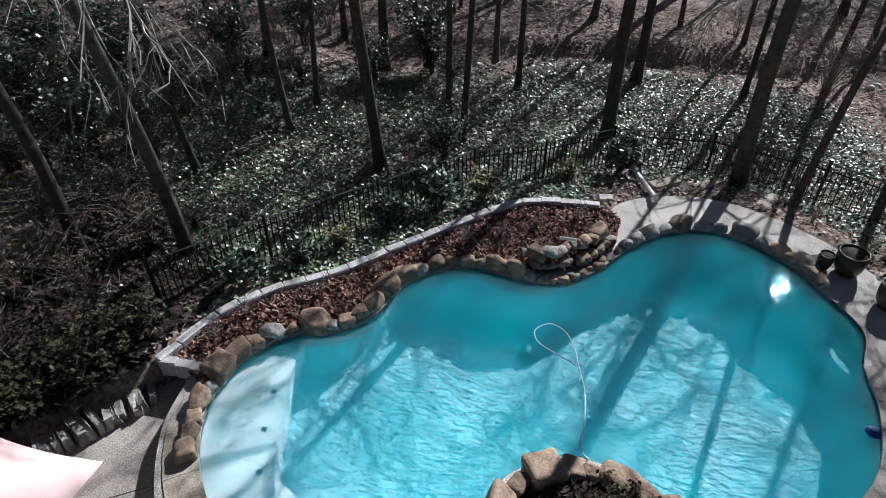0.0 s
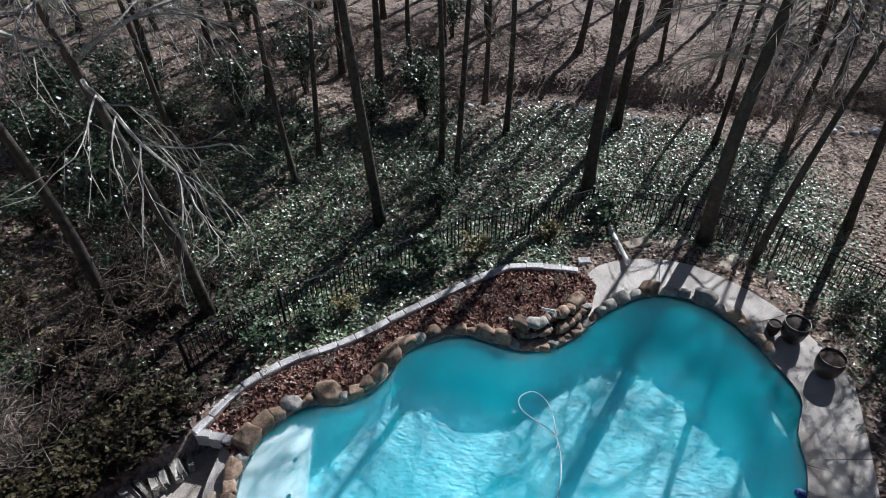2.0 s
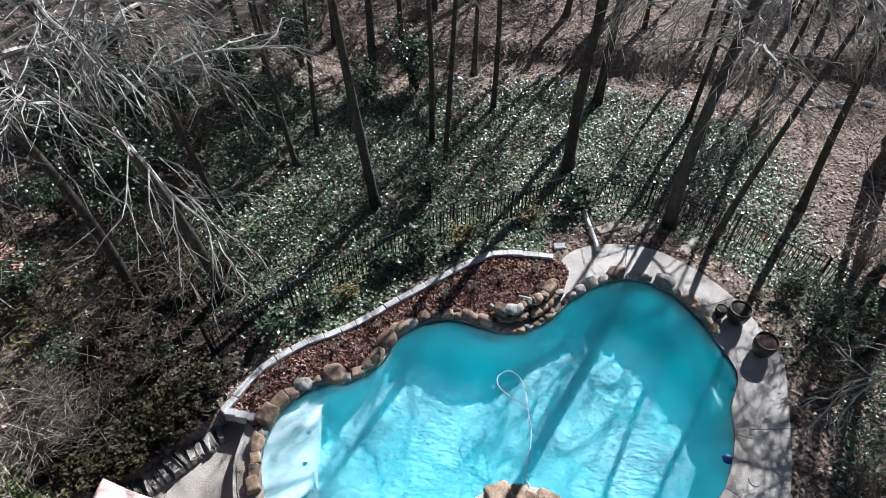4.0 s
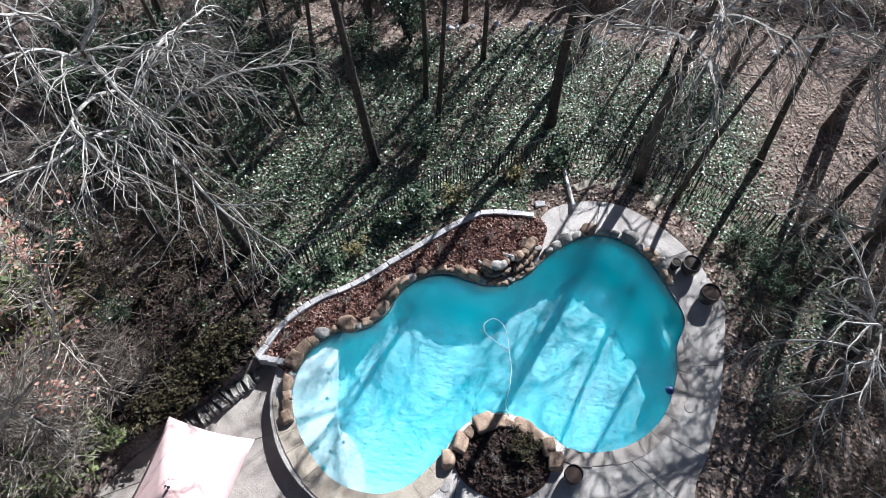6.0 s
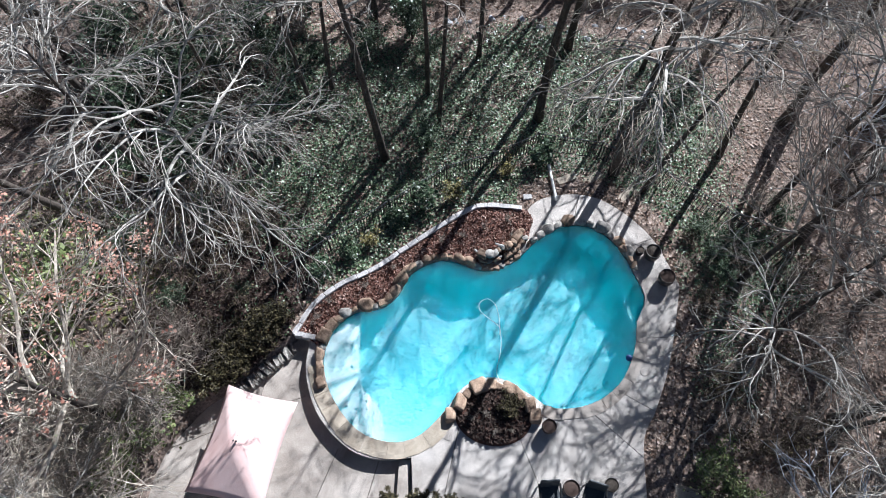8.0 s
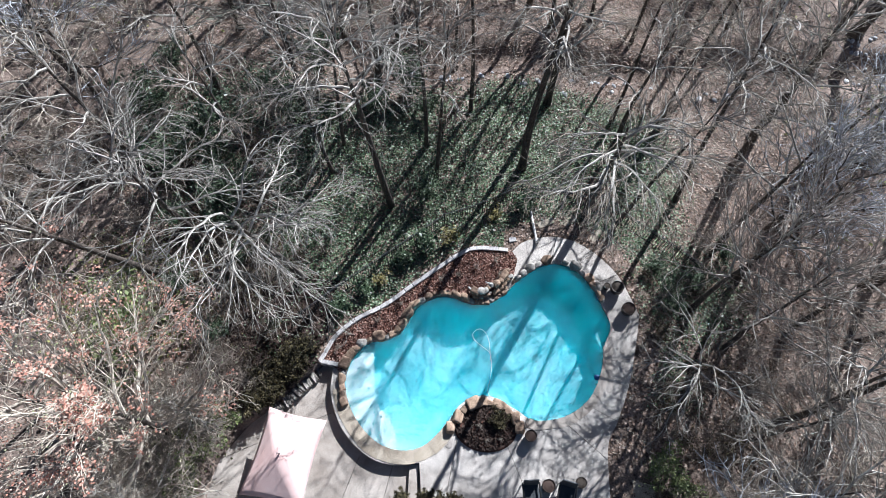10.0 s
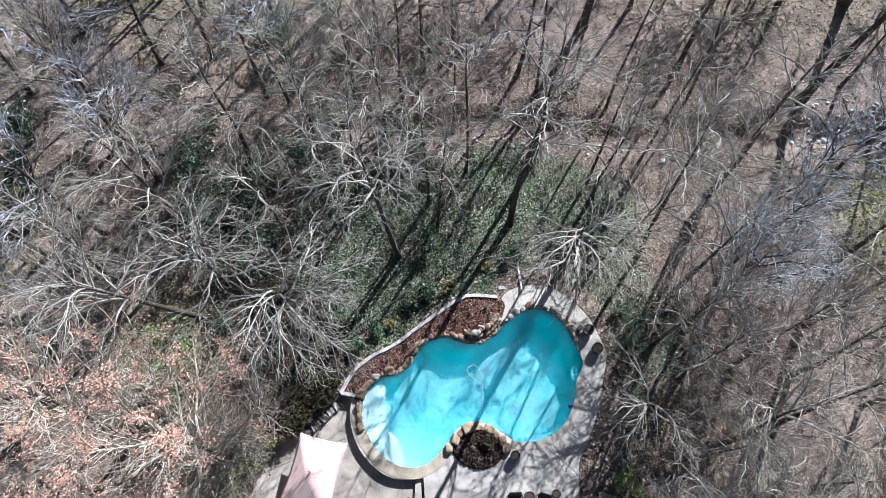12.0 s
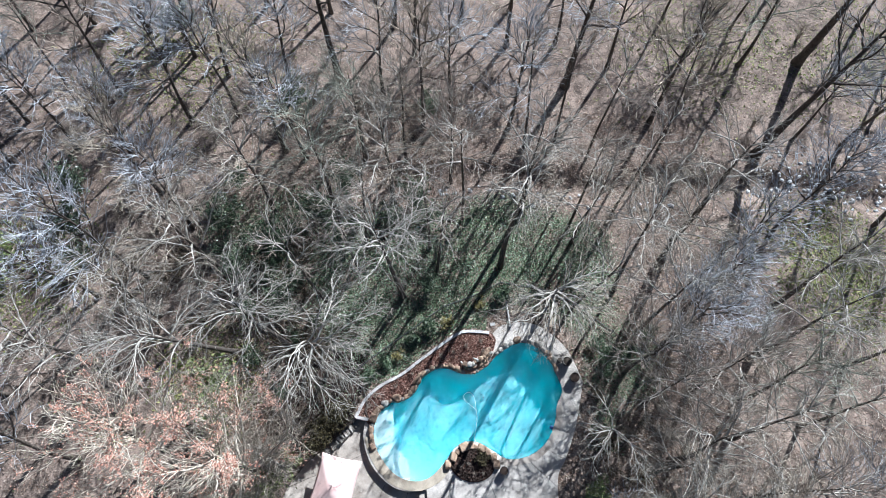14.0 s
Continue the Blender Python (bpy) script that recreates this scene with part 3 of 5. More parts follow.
# ---- stones ----
def rock_mesh(name, material, seed, squash=(1, 1, 0.75), chips=5, detail=3):
    """A worn boulder about one metre across: a ball with flats knocked off and a rough skin."""
    rng = random.Random(seed)
    bm = bmesh.new()
    bmesh.ops.create_icosphere(bm, subdivisions=detail, radius=0.5)
    planes = []
    for _ in range(chips + 4):
        d = Vector((rng.gauss(0, 1), rng.gauss(0, 1), rng.gauss(0, 0.8))).normalized()
        planes.append((d, rng.uniform(0.29, 0.42)))
    for v in bm.verts:
        for d, h in planes:
            over = v.co.dot(d) - h
            if over > 0:
                v.co -= d * over * 0.92
        v.co += v.co.normalized() * 0.06 * noise.noise(v.co * 3.5 + Vector((seed * 7.1, 0, 0)))
        v.co = Vector((v.co.x * squash[0], v.co.y * squash[1], v.co.z * squash[2]))
    me = bpy.data.meshes.new(name)
    bm.to_mesh(me)
    bm.free()
    me.materials.append(M[material])
    me.polygons.foreach_set("use_smooth", [True] * len(me.polygons))
    return me


ROCKS = [rock_mesh("boulder", "rock", k, (1.0 + 0.15 * (k % 3), 0.8, 0.72), 4 + k % 4) for k in range(7)]
GREYS = [rock_mesh("boulder", "greyrock", 20 + k, (1.1, 0.85, 0.7), 4 + k % 3) for k in range(5)]


def block_mesh(name, material, seed):
    """A rough squared stone about one metre long with broken edges."""
    rng = random.Random(seed)
    bm = bmesh.new()
    bmesh.ops.create_cube(bm, size=1.0, matrix=Matrix.Diagonal((0.85, rng.uniform(0.62, 0.8), rng.uniform(0.52, 0.66), 1)))
    for v in bm.verts:
        v.co += Vector((rng.uniform(-1, 1), rng.uniform(-1, 1), rng.uniform(-1, 1))) * 0.09
    bmesh.ops.bevel(bm, geom=bm.edges[:], offset=0.14, segments=3, affect='EDGES', profile=0.5)
    bmesh.ops.subdivide_edges(bm, edges=[e for e in bm.edges if e.calc_length() > 0.3], cuts=2, use_grid_fill=True)
    for v in bm.verts:
        v.co += v.co.normalized() * 0.045 * noise.noise(v.co * 4 + Vector((seed * 3.7, 1.1, 0)))
    me = bpy.data.meshes.new(name)
    bm.to_mesh(me)
    bm.free()
    me.materials.append(M[material])
    me.polygons.foreach_set("use_smooth", [True] * len(me.polygons))
    return me


BLOCKS = [block_mesh("boulder", "rock", 80 + k) for k in range(6)] + [block_mesh("boulder", "greyrock", 90)]


def boulder(x, y, z, size, turn, me, label, group, flat=1.0):
    ob = new("boulder", me)
    ob.matrix_basis = pose(x, y, z, random.uniform(-12, 12), random.uniform(-12, 12), turn) @ Matrix.Diagonal((size, size, size * flat, 1))
    return tagged(ob, label, "boulder", group)


def rim_walk(start, end):
    """The rim, clockwise, from the place nearest start to that nearest end."""
    n = len(RIM)
    i = min(range(n), key=lambda k: (RIM[k].xy - Vector(start)).length)
    j = min(range(n), key=lambda k: (RIM[k].xy - Vector(end)).length)
    line, k = [], i
    while k != j:
        line.append(RIM[k])
        k = (k - 1) % n
    return line + [RIM[j]]


def outward(turn):
    return Vector((-math.sin(turn), math.cos(turn), 0))


def edge_boulders():
    random.seed(11)
    line = rim_walk((-3.85, -2.1), (0.35, 2.5))
    s, total = 0.0, sum((b - a).length for a, b in zip(line, line[1:]))
    fine = resample(line, 0.02)
    tones = ("tan sandstone boulder at the pool's edge", "rust-brown boulder at the pool's edge", "pale grey-brown boulder at the pool's edge")
    while s < total:
        size = random.choice((0.26, 0.3, 0.34, 0.4, 0.46, 0.52))
        p, turn = fine[min(int((s + size / 2) / 0.02), len(fine) - 1)]
        q = p + outward(turn) * (0.02 + size * 0.3)
        grey = random.random() < 0.25
        boulder(q.x, q.y, DECK_TOP + size * 0.2, size * 1.16, math.degrees(turn) + random.uniform(-15, 15), random.choice(GREYS if grey else ROCKS + BLOCKS[:4]),
                tones[2] if grey else random.choice(tones[:2]), "boulders round the pool")
        s += size * 0.88
    # the far lobe: darker boulders set into the edge
    line = rim_walk((2.25, 3.62), (5.6, 3.2))
    total = sum((b - a).length for a, b in zip(line, line[1:]))
    fine, s = resample(line, 0.02), 0.0
    while s < total:
        size = random.choice((0.3, 0.38, 0.46, 0.56))
        p, turn = fine[min(int((s + size / 2) / 0.02), len(fine) - 1)]
        q = p + outward(turn) * (0.02 + size * 0.24)
        boulder(q.x, q.y, DECK_TOP + 0.05, size * 1.05, math.degrees(turn) + random.uniform(-12, 12), random.choice(GREYS + ROCKS[:1]),
                "dark weathered boulder set into the terrace edge", "boulders round the pool")
        s += size * 0.9
    for x, y, size in ((5.42, 3.78, 0.42), (5.6, 3.5, 0.36), (5.72, 3.24, 0.32)):
        boulder(x, y, 0.16, size, random.uniform(0, 180), ROCKS[2], "pale sandstone boulder beside the clay pots", "boulders round the pool", 0.8)


def waterfall():
    random.seed(5)
    line = rim_walk((0.35, 2.5), (2.25, 3.62))
    fine = resample(line, 0.02)
    for level, (out, z, lo, hi, n) in enumerate(((0.1, 0.06, 0.22, 0.36, 11), (0.28, 0.24, 0.2, 0.34, 11), (0.46, 0.42, 0.22, 0.46, 11))):
        for k in range(n):
            p, turn = fine[int((k + 0.5 + random.uniform(-0.25, 0.25)) / n * (len(fine) - 1))]
            size = random.uniform(lo, hi)
            q = p + outward(turn) * (out + random.uniform(-0.06, 0.08))
            boulder(q.x, q.y, z, size, math.degrees(turn) + random.uniform(-30, 30), random.choice(BLOCKS + ROCKS + GREYS[:2]),
                    "stacked brown stone of the dry waterfall", "stones of the waterfall", 0.85)


def planter():
    random.seed(8)
    spots = [(0.12, -2.55, 0.5), (0.36, -2.15, 0.52), (0.56, -1.85, 0.4), (0.9, -1.6, 0.6), (1.27, -1.5, 0.36), (1.52, -1.5, 0.34), (1.86, -1.56, 0.6), (2.2, -1.72, 0.4), (2.5, -1.95, 0.56), (2.68, -2.28, 0.46)]
    for k, (x, y, size) in enumerate(spots):
        turn = math.degrees(math.atan2(y + 2.4, x - 1.4))
        boulder(x, y, DECK_TOP + 0.12, size * 1.05, turn + 90 + random.uniform(-8, 8), BLOCKS[k % 6], "large squared brown stone edging the round planter", "stones round the planter", 1.05)
    bed = [(1.42 + 1.2 * math.cos(a), -2.38 + 0.93 * math.sin(a)) for a in [2 * math.pi * k / 40 for k in range(40)]]
    bm = bmesh.new()
    vs = [bm.verts.new((x, y, DECK_TOP + 0.012)) for x, y in bed]
    mid = bm.verts.new((1.42, -2.38, DECK_TOP + 0.16))
    ring = [bm.verts.new((1.42 + (x - 1.42) * 0.8, -2.38 + (y + 2.38) * 0.8, DECK_TOP + 0.12)) for x, y in bed]
    for i in range(40):
        j = (i + 1) % 40
        bm.faces.new((vs[i], vs[j], ring[j], ring[i]))
        bm.faces.new((ring[i], ring[j], mid))
    tagged(part("planting_bed", bm, "mulch"), "round bed of dark bark mulch in the terrace", "planting bed", kind="structure")
    return bed


edge_boulders()
waterfall()
PLANTER = planter()


def kerb():
    random.seed(3)
    k = thing("kerb", "low curved kerb of pale grey stone blocks", "kerb", kind="structure")
    meshes = []
    for n in range(4):
        bm = box(0.395 + 0.006 * n, 0.165, 0.3, 0.02)
        for v in bm.verts:
            v.co += Vector((random.uniform(-1, 1), random.uniform(-1, 1), random.uniform(-1, 1))) * 0.006
        me = bpy.data.meshes.new("block")
        bm.to_mesh(me)
        bm.free()
        me.materials.append(M["kerb"])
        meshes.append(me)
    for p, turn in resample(KERB, 0.41):
        ob = part("block", random.choice(meshes), "kerb", k)
        ob.location = (p.x, p.y, 0.13 + random.uniform(-0.012, 0.012))
        ob.rotation_euler = (random.uniform(-0.02, 0.02), random.uniform(-0.02, 0.02), turn + random.uniform(-0.03, 0.03))
    # the return at its near end
    for n in range(4):
        ob = part("block", meshes[n % 4], "kerb", k)
        ob.location = (-5.05 + 0.3 * n * 0.9, -0.62 - 0.02 * n, 0.11)
        ob.rotation_euler = (0, 0, random.uniform(-0.1, 0.1))
        ob.scale = (0.68, 1, 1)


def scatter_flat(n, pick, size, seed, tilt=0.5, lift=(0.01, 0.05), long=1.0, ground=None):
    """Small leaf-like pieces at places that pick(rng) gives: (verts, faces)."""
    rng = random.Random(seed)
    verts, faces = [], []
    for _ in range(n):
        got = pick(rng)
        if not got:
            continue
        x, y, z = got
        z += rng.uniform(*lift)
        s = rng.uniform(*size)
        a = rng.uniform(0, 2 * math.pi)
        nx, ny = rng.gauss(0, tilt), rng.gauss(0, tilt)
        ca, sa = math.cos(a), math.sin(a)
        b = len(verts)
        for u, v in ((-0.5 * long, 0.0), (-0.05, -0.42), (0.55 * long, 0.0), (-0.05, 0.42)):
            dx, dy = (u * ca - v * sa) * s, (u * sa + v * ca) * s
            verts.append((x + dx, y + dy, z + dx * nx + dy * ny + (0.12 * s if v else 0)))
        faces += [(b, b + 1, b + 2), (b, b + 2, b + 3)]
    return verts, faces


BED = [(p.x, p.y) for p in KERB] + [(2.2, 4.6)] + [(p.x + outward(t).x * 0.2, p.y + outward(t).y * 0.2) for p, t in reversed(resample(rim_walk((-4.05, -0.9), (2.2, 3.6)), 0.25))]


def mulch_bed():
    bm = fill_ring(BED)
    for v in bm.verts:
        v.co.z = 0.16
    tagged(part("mulch_bed", bm, "mulch"), "bed of red-brown bark mulch behind the boulders", "planting bed", kind="structure")

    def pick(rng):
        for _ in range(30):
            x, y = rng.uniform(-5.2, 2.3), rng.uniform(-1.2, 5.1)
            if inside(x, y, BED):
                return x, y, 0.16
        return None

    ob = part("mulch", scatter_flat(9000, pick, (0.03, 0.075), 4, 0.6, (0.0, 0.05), 1.6), "chip")
    tagged(ob, "loose chips of red-brown bark mulch", "mulch", kind="stuff")

    def pick2(rng):
        a, r = rng.uniform(0, 6.283), math.sqrt(rng.random())
        return 1.42 + 1.12 * r * math.cos(a), -2.38 + 0.86 * r * math.sin(a), DECK_TOP + 0.17 - 0.09 * r * r

    ob = part("mulch", scatter_flat(1500, pick2, (0.04, 0.1), 6, 0.6, (0.0, 0.05), 1.6), "darkchip")
    tagged(ob, "loose dark bark chips in the planter", "mulch", kind="stuff")


kerb()
mulch_bed()


def coping(name, start, end, material, label, seed, width):
    """Flat stones with open joints along the rim."""
    random.seed(seed)
    line = rim_walk(start, end)
    c = thing(name, label, "coping", kind="structure")
    fine = resample(line, 0.02)
    k = 0
    while k < len(fine) - 8:
        step = random.randint(22, 38)
        e = min(k + step, len(fine) - 1)
        inner, outer = [], []
        wide = random.uniform(*width)
        for i in (k, (k + e) // 2, e):
            p, t = fine[i]
            o = outward(t)
            inner.append((p.x - o.x * 0.03, p.y - o.y * 0.03))
            outer.append((p.x + o.x * wide, p.y + o.y * wide))
        poly = inner + outer[::-1]
        cx, cy = sum(q[0] for q in poly) / 6, sum(q[1] for q in poly) / 6
        poly = [(cx + (x - cx) * 0.986, cy + (y - cy) * 0.986) for x, y in poly]
        fix(part("coping_stone", prism(poly, DECK_TOP + 0.02 + random.uniform(-0.003, 0.003), DECK_TOP - 0.02), material, c))
        k = e


coping("pool_coping", (0.0, -2.5), (-4.02, -1.5), "flag", "beige flagstone coping along the pool", 2, (0.44, 0.5))
coping("pool_coping", (5.9, 1.2), (2.95, -1.88), "concrete", "grey-beige stone coping along the pool", 9, (0.28, 0.34))


def slab_wall():
    """Rough slabs stood on edge along the bank above the lower patio."""
    random.seed(21)
    w = thing("stone_edging", "row of rough grey stone slabs set on edge along the bank", "stone edging", kind="structure")
    line = smooth_line([(-6.6, -2.62, 0), (-6.1, -2.05, 0), (-5.65, -1.5, 0), (-5.15, -0.95, 0)], 8)
    for p, turn in resample(line, 0.14):
        bm = box(random.uniform(0.08, 0.14), random.uniform(0.3, 0.44), random.uniform(0.42, 0.62), 0.015)
        for v in bm.verts:
            v.co += Vector((random.uniform(-1, 1) * 0.012, random.uniform(-1, 1) * 0.03, random.uniform(-1, 1) * 0.03))
        ob = part("stone_slab", bm, "greyrock", w)
        ob.location = (p.x + random.uniform(-0.03, 0.03), p.y + random.uniform(-0.03, 0.03), -0.28)
        ob.rotation_euler = (random.uniform(-0.25, 0.1), random.uniform(-0.2, 0.2), turn + random.uniform(-0.2, 0.2))


slab_wall()


# ---- fence ----
def fence():
    f = thing("fence", "black iron picket fence with shiny top rail, coloured paler for the sun's glint", "fence", kind="structure")
    picket = box(0.02, 0.02, 1.02)
    pm = bpy.data.meshes.new("picket")
    picket.to_mesh(pm)
    picket.free()
    pm.materials.append(M["iron"])
    post = box(0.055, 0.055, 1.4, 0.004)
    bmesh.ops.create_cube(post, size=1.0, matrix=Matrix.Translation((0, 0, 0.72)) @ Matrix.Diagonal((0.07, 0.07, 0.03, 1)))
    om = bpy.data.meshes.new("post")
    post.to_mesh(om)
    post.free()
    om.materials.append(M["iron"])
    heads = [(x, y, ground_z(x, y) + 1.12) for x, y in FENCE]
    for x, y, z in heads:
        ob = part("post", om, "iron", f)
        ob.location = (x, y, z - 0.66)
    for a, b in zip(heads, heads[1:]):
        a, b = Vector(a), Vector(b)
        for drop, m in ((0.03, "railtop"), (0.2, "iron"), (0.98, "iron")):
            part("rail", tube([a - Vector((0, 0, drop)), b - Vector((0, 0, drop))], [0.018, 0.018], 4), m, f)
        n = int((b - a).length / 0.115)
        for k in range(1, n):
            p = a.lerp(b, k / n)
            ob = part("picket", pm, "iron", f)
            ob.location = (p.x, p.y, p.z - 0.53)
            ob.rotation_euler = (0, 0, math.atan2(b.y - a.y, b.x - a.x))


fence()


# ---- loose things by the pool ----
def pipes():
    a, b = Vector((2.97, 5.5, 0.2)), Vector((2.62, 7.3, -0.08))
    way = (b - a).normalized()
    p = thing("drain_pipe", "white plastic drain pipe lying on the slope behind the terrace", "pipe")
    part("tube", tube([a, b], [0.055, 0.055], 14), "pvc", p, smooth=False)
    part("collar", tube([a - way * 0.02, a + way * 0.09], [0.066, 0.066], 14), "pvc", p)
    s = thing("pipe_stub", "short white plastic pipe among the waterfall stones", "pipe")
    part("tube", tube([(0.28, 3.08, 0.3), (0.5, 2.84, 0.42)], [0.035, 0.035], 10), "pvc", s)
    s = thing("pipe_stub", "short white plastic pipe among the waterfall stones", "pipe")
    part("tube", tube([(0.95, 3.3, 0.5), (1.25, 3.2, 0.56)], [0.03, 0.03], 10), "pvc", s)


def pot(x, y, r, h, label, z=DECK_TOP, pale=False, soil="soil"):
    p = thing("plant_pot", label, "plant pot", (x, y, z), "pots by the pool")
    part("body", lathe([(r * 0.62, 0), (r * 0.9, h * 0.3), (r * 1.0, h * 0.65), (r * 0.95, h * 0.96), (r * 0.91, h * 0.96), (r * 0.9, h * 0.8)], 28), "terracotta", p, "dark glazed clay body", True)
    part("rim", lathe([(r * 0.91, h * 0.96), (r * 0.965, h * 0.96), (r * 0.965, h), (r * 0.92, h), (r * 0.91, h * 0.96)], 28, False), "rim" if pale else "terracotta", p, "pale worn rim" if pale else "dark rim")
    part("soil", lathe([(0.01, h * 0.8), (r * 0.92, h * 0.9), (r * 0.5, h * 0.95), (0.01, h * 0.97)], 20), soil, p, "dark potting soil")
    return p


def pots():
    pot(5.9, 3.72, 0.14, 0.36, "small dark clay pot with a pale rim", pale=True)
    pot(6.3, 3.66, 0.27, 0.5, "large dark clay pot with a pale rim, only soil in it", pale=True)
    pot(6.74, 2.78, 0.27, 0.5, "large dark clay pot beside the pool", soil="darkchip")
    pot(3.1, -2.58, 0.22, 0.45, "dark clay urn on the terrace beside the planter", soil="darkchip")
    pot(3.82, -4.25, 0.24, 0.45, "dark round pot between two seats", soil="darkchip")
    pot(5.0, -4.0, 0.2, 0.3, "small clay pot at the terrace edge")


def umbrella():
    u = thing("patio_umbrella", "faded pink rectangular patio umbrella, open, on the lower patio", "umbrella", (-5.62, -4.35, PATIO_TOP))
    corners = [Vector((-0.9, 1.66, 1.4)), Vector((1.26, 1.4, 1.4)), Vector((0.95, -1.62, 1.4)), Vector((-1.3, -1.4, 1.4))]
    top = Vector((-0.1, 0.02, 2.15))
    bm = bmesh.new()
    for k in range(4):
        a, b = corners[k], corners[(k + 1) % 4]
        n = 8
        rows = []
        for i in range(n + 1):
            row = []
            for j in range(i + 1):
                f = j / i if i else 0.0
                p = top.lerp(a.lerp(b, f), i / n)
                sag = 0.09 * math.sin(math.pi * f) * (i / n) ** 1.5
                c = (a + b) / 2 - top
                inw = Vector((-c.x, -c.y, 0)).normalized()
                row.append(bm.verts.new(p + inw * sag * 0.9 + Vector((0, 0, -0.35 * sag + 0.01 * noise.noise(p * 3)))))
            rows.append(row)
        for i in range(n):
            for j in range(i + 1):
                bm.faces.new((rows[i][j], rows[i + 1][j], rows[i + 1][j + 1]))
                if j < i:
                    bm.faces.new((rows[i][j], rows[i + 1][j + 1], rows[i][j + 1]))
    bmesh.ops.remove_doubles(bm, verts=bm.verts[:], dist=0.002)
    bmesh.ops.recalc_face_normals(bm, faces=bm.faces[:])
    canopy = part("canopy", bm, "cloth", u, "faded pink canvas canopy", True)
    so = canopy.modifiers.new("thickness", 'SOLIDIFY')
    so.thickness = 0.006
    part("pole", tube([(0, 0, 0.05), (-0.08, 0.02, 2.15)], [0.024, 0.022], 12), "darkmetal", u)
    part("finial", lathe([(0.01, 2.13), (0.03, 2.14), (0.03, 2.17), (0.015, 2.21), (0.004, 2.23)], 12), "darkmetal", u)
    part("base", lathe([(0.28, 0.0), (0.28, 0.05), (0.1, 0.09), (0.05, 0.3), (0.03, 0.31)], 24), "darkmetal", u, "dark round base")
    for c in corners:
        part("rib", tube([top - Vector((0, 0, 0.03)), c - Vector((0, 0, 0.015))], [0.011, 0.009], 6), "darkmetal", u)
    for k in range(4):
        m = (corners[k] + corners[(k + 1) % 4]) / 2
        part("strut", tube([Vector((-0.06, 0.01, 1.6)), top.lerp(m, 0.55) - Vector((0, 0, 0.04))], [0.009, 0.009], 5), "darkmetal", u)


def patio_chair(x, y, turn):
    c = thing("patio_chair", "dark grey woven patio armchair on the terrace", "chair", (x, y, DECK_TOP), "patio chairs")
    c.rotation_euler = (0, 0, radians(turn))
    ob = part("seat", box(0.56, 0.54, 0.08, 0.025), "darkmetal", c)
    ob.location = (0, 0, 0.4)
    ob = part("backrest", box(0.56, 0.06, 0.5, 0.025), "darkmetal", c)
    ob.location, ob.rotation_euler = (0, -0.28, 0.64), (0.22, 0, 0)
    for s in (-1, 1):
        ob = part("armrest", box(0.06, 0.56, 0.04, 0.012), "iron", c)
        ob.location = (0.3 * s, 0, 0.6)
        for t in (-1, 1):
            ob = part("leg", box(0.04, 0.04, 0.6, 0.006), "iron", c)
            ob.location = (0.29 * s, 0.24 * t, 0.3)


def pool_kit():
    line = smooth_line([(1.5, -1.22, 0.1), (1.4, -0.98, 0.012), (1.47, -0.4, 0.012), (1.46, 0.1, 0.012), (1.38, 0.5, 0.012), (1.3, 0.95, 0.012), (1.14, 1.3, 0.012), (0.88, 1.44, 0.012), (0.64, 1.25, 0.012), (0.7, 0.98, 0.012), (1.0, 0.76, 0.012), (1.34, 0.52, 0.03), (1.4, 0.3, 0.004), (1.28, 0.05, -0.06)], 10)
    h = thing("pool_hose", "white floating vacuum hose looped on the water", "hose")
    part("tube", tube(line, [0.01] * len(line), 8), "hose", h)
    for k in (6, 40, 58):
        p, q = line[k], line[k + 1]
        part("cuff", tube([p, p.lerp(q, 0.9)], [0.015, 0.015], 8), "hose", h)
    r = thing("pool_cleaner", "small black suction pool cleaner on the pool floor", "pool cleaner", (0.57, 1.35, floor_z(0.57)))
    ob = part("body", box(0.34, 0.22, 0.16, 0.05), "robot", r)
    ob.location = (0, 0, 0.11)
    part("skirt", lathe([(0.18, 0.01), (0.18, 0.03), (0.11, 0.07)], 16), "robot", r)
    part("swivel", lathe([(0.05, 0.16), (0.05, 0.3), (0.03, 0.32)], 10), "hose", r)
    d = thing("chlorine_float", "round blue floating dispenser on the water", "pool float", (5.6, -0.02, 0.0))
    part("bowl", lathe([(0.03, -0.08), (0.08, -0.06), (0.11, 0.0), (0.1, 0.035), (0.06, 0.05)], 20), "blue", d)
    part("cap", lathe([(0.05, 0.05), (0.05, 0.075), (0.03, 0.08)], 16), "blue", d)
    for x, y in ((0.12, -3.18), (6.05, -0.45)):
        s = thing("skimmer_lid", "round pale plastic skimmer lid let into the terrace", "lid", (x, y, DECK_TOP + 0.004))
        part("disc", lathe([(0.125, 0), (0.125, 0.008), (0.118, 0.012), (0.02, 0.012)], 24), "rim", s)
        for k in range(2):
            ob = part("finger_hole", lathe([(0.012, 0.012), (0.012, 0.0135), (0.002, 0.0135)], 8), "marker", s)
            ob.location = (0.05 * (1 - 2 * k), 0, 0)


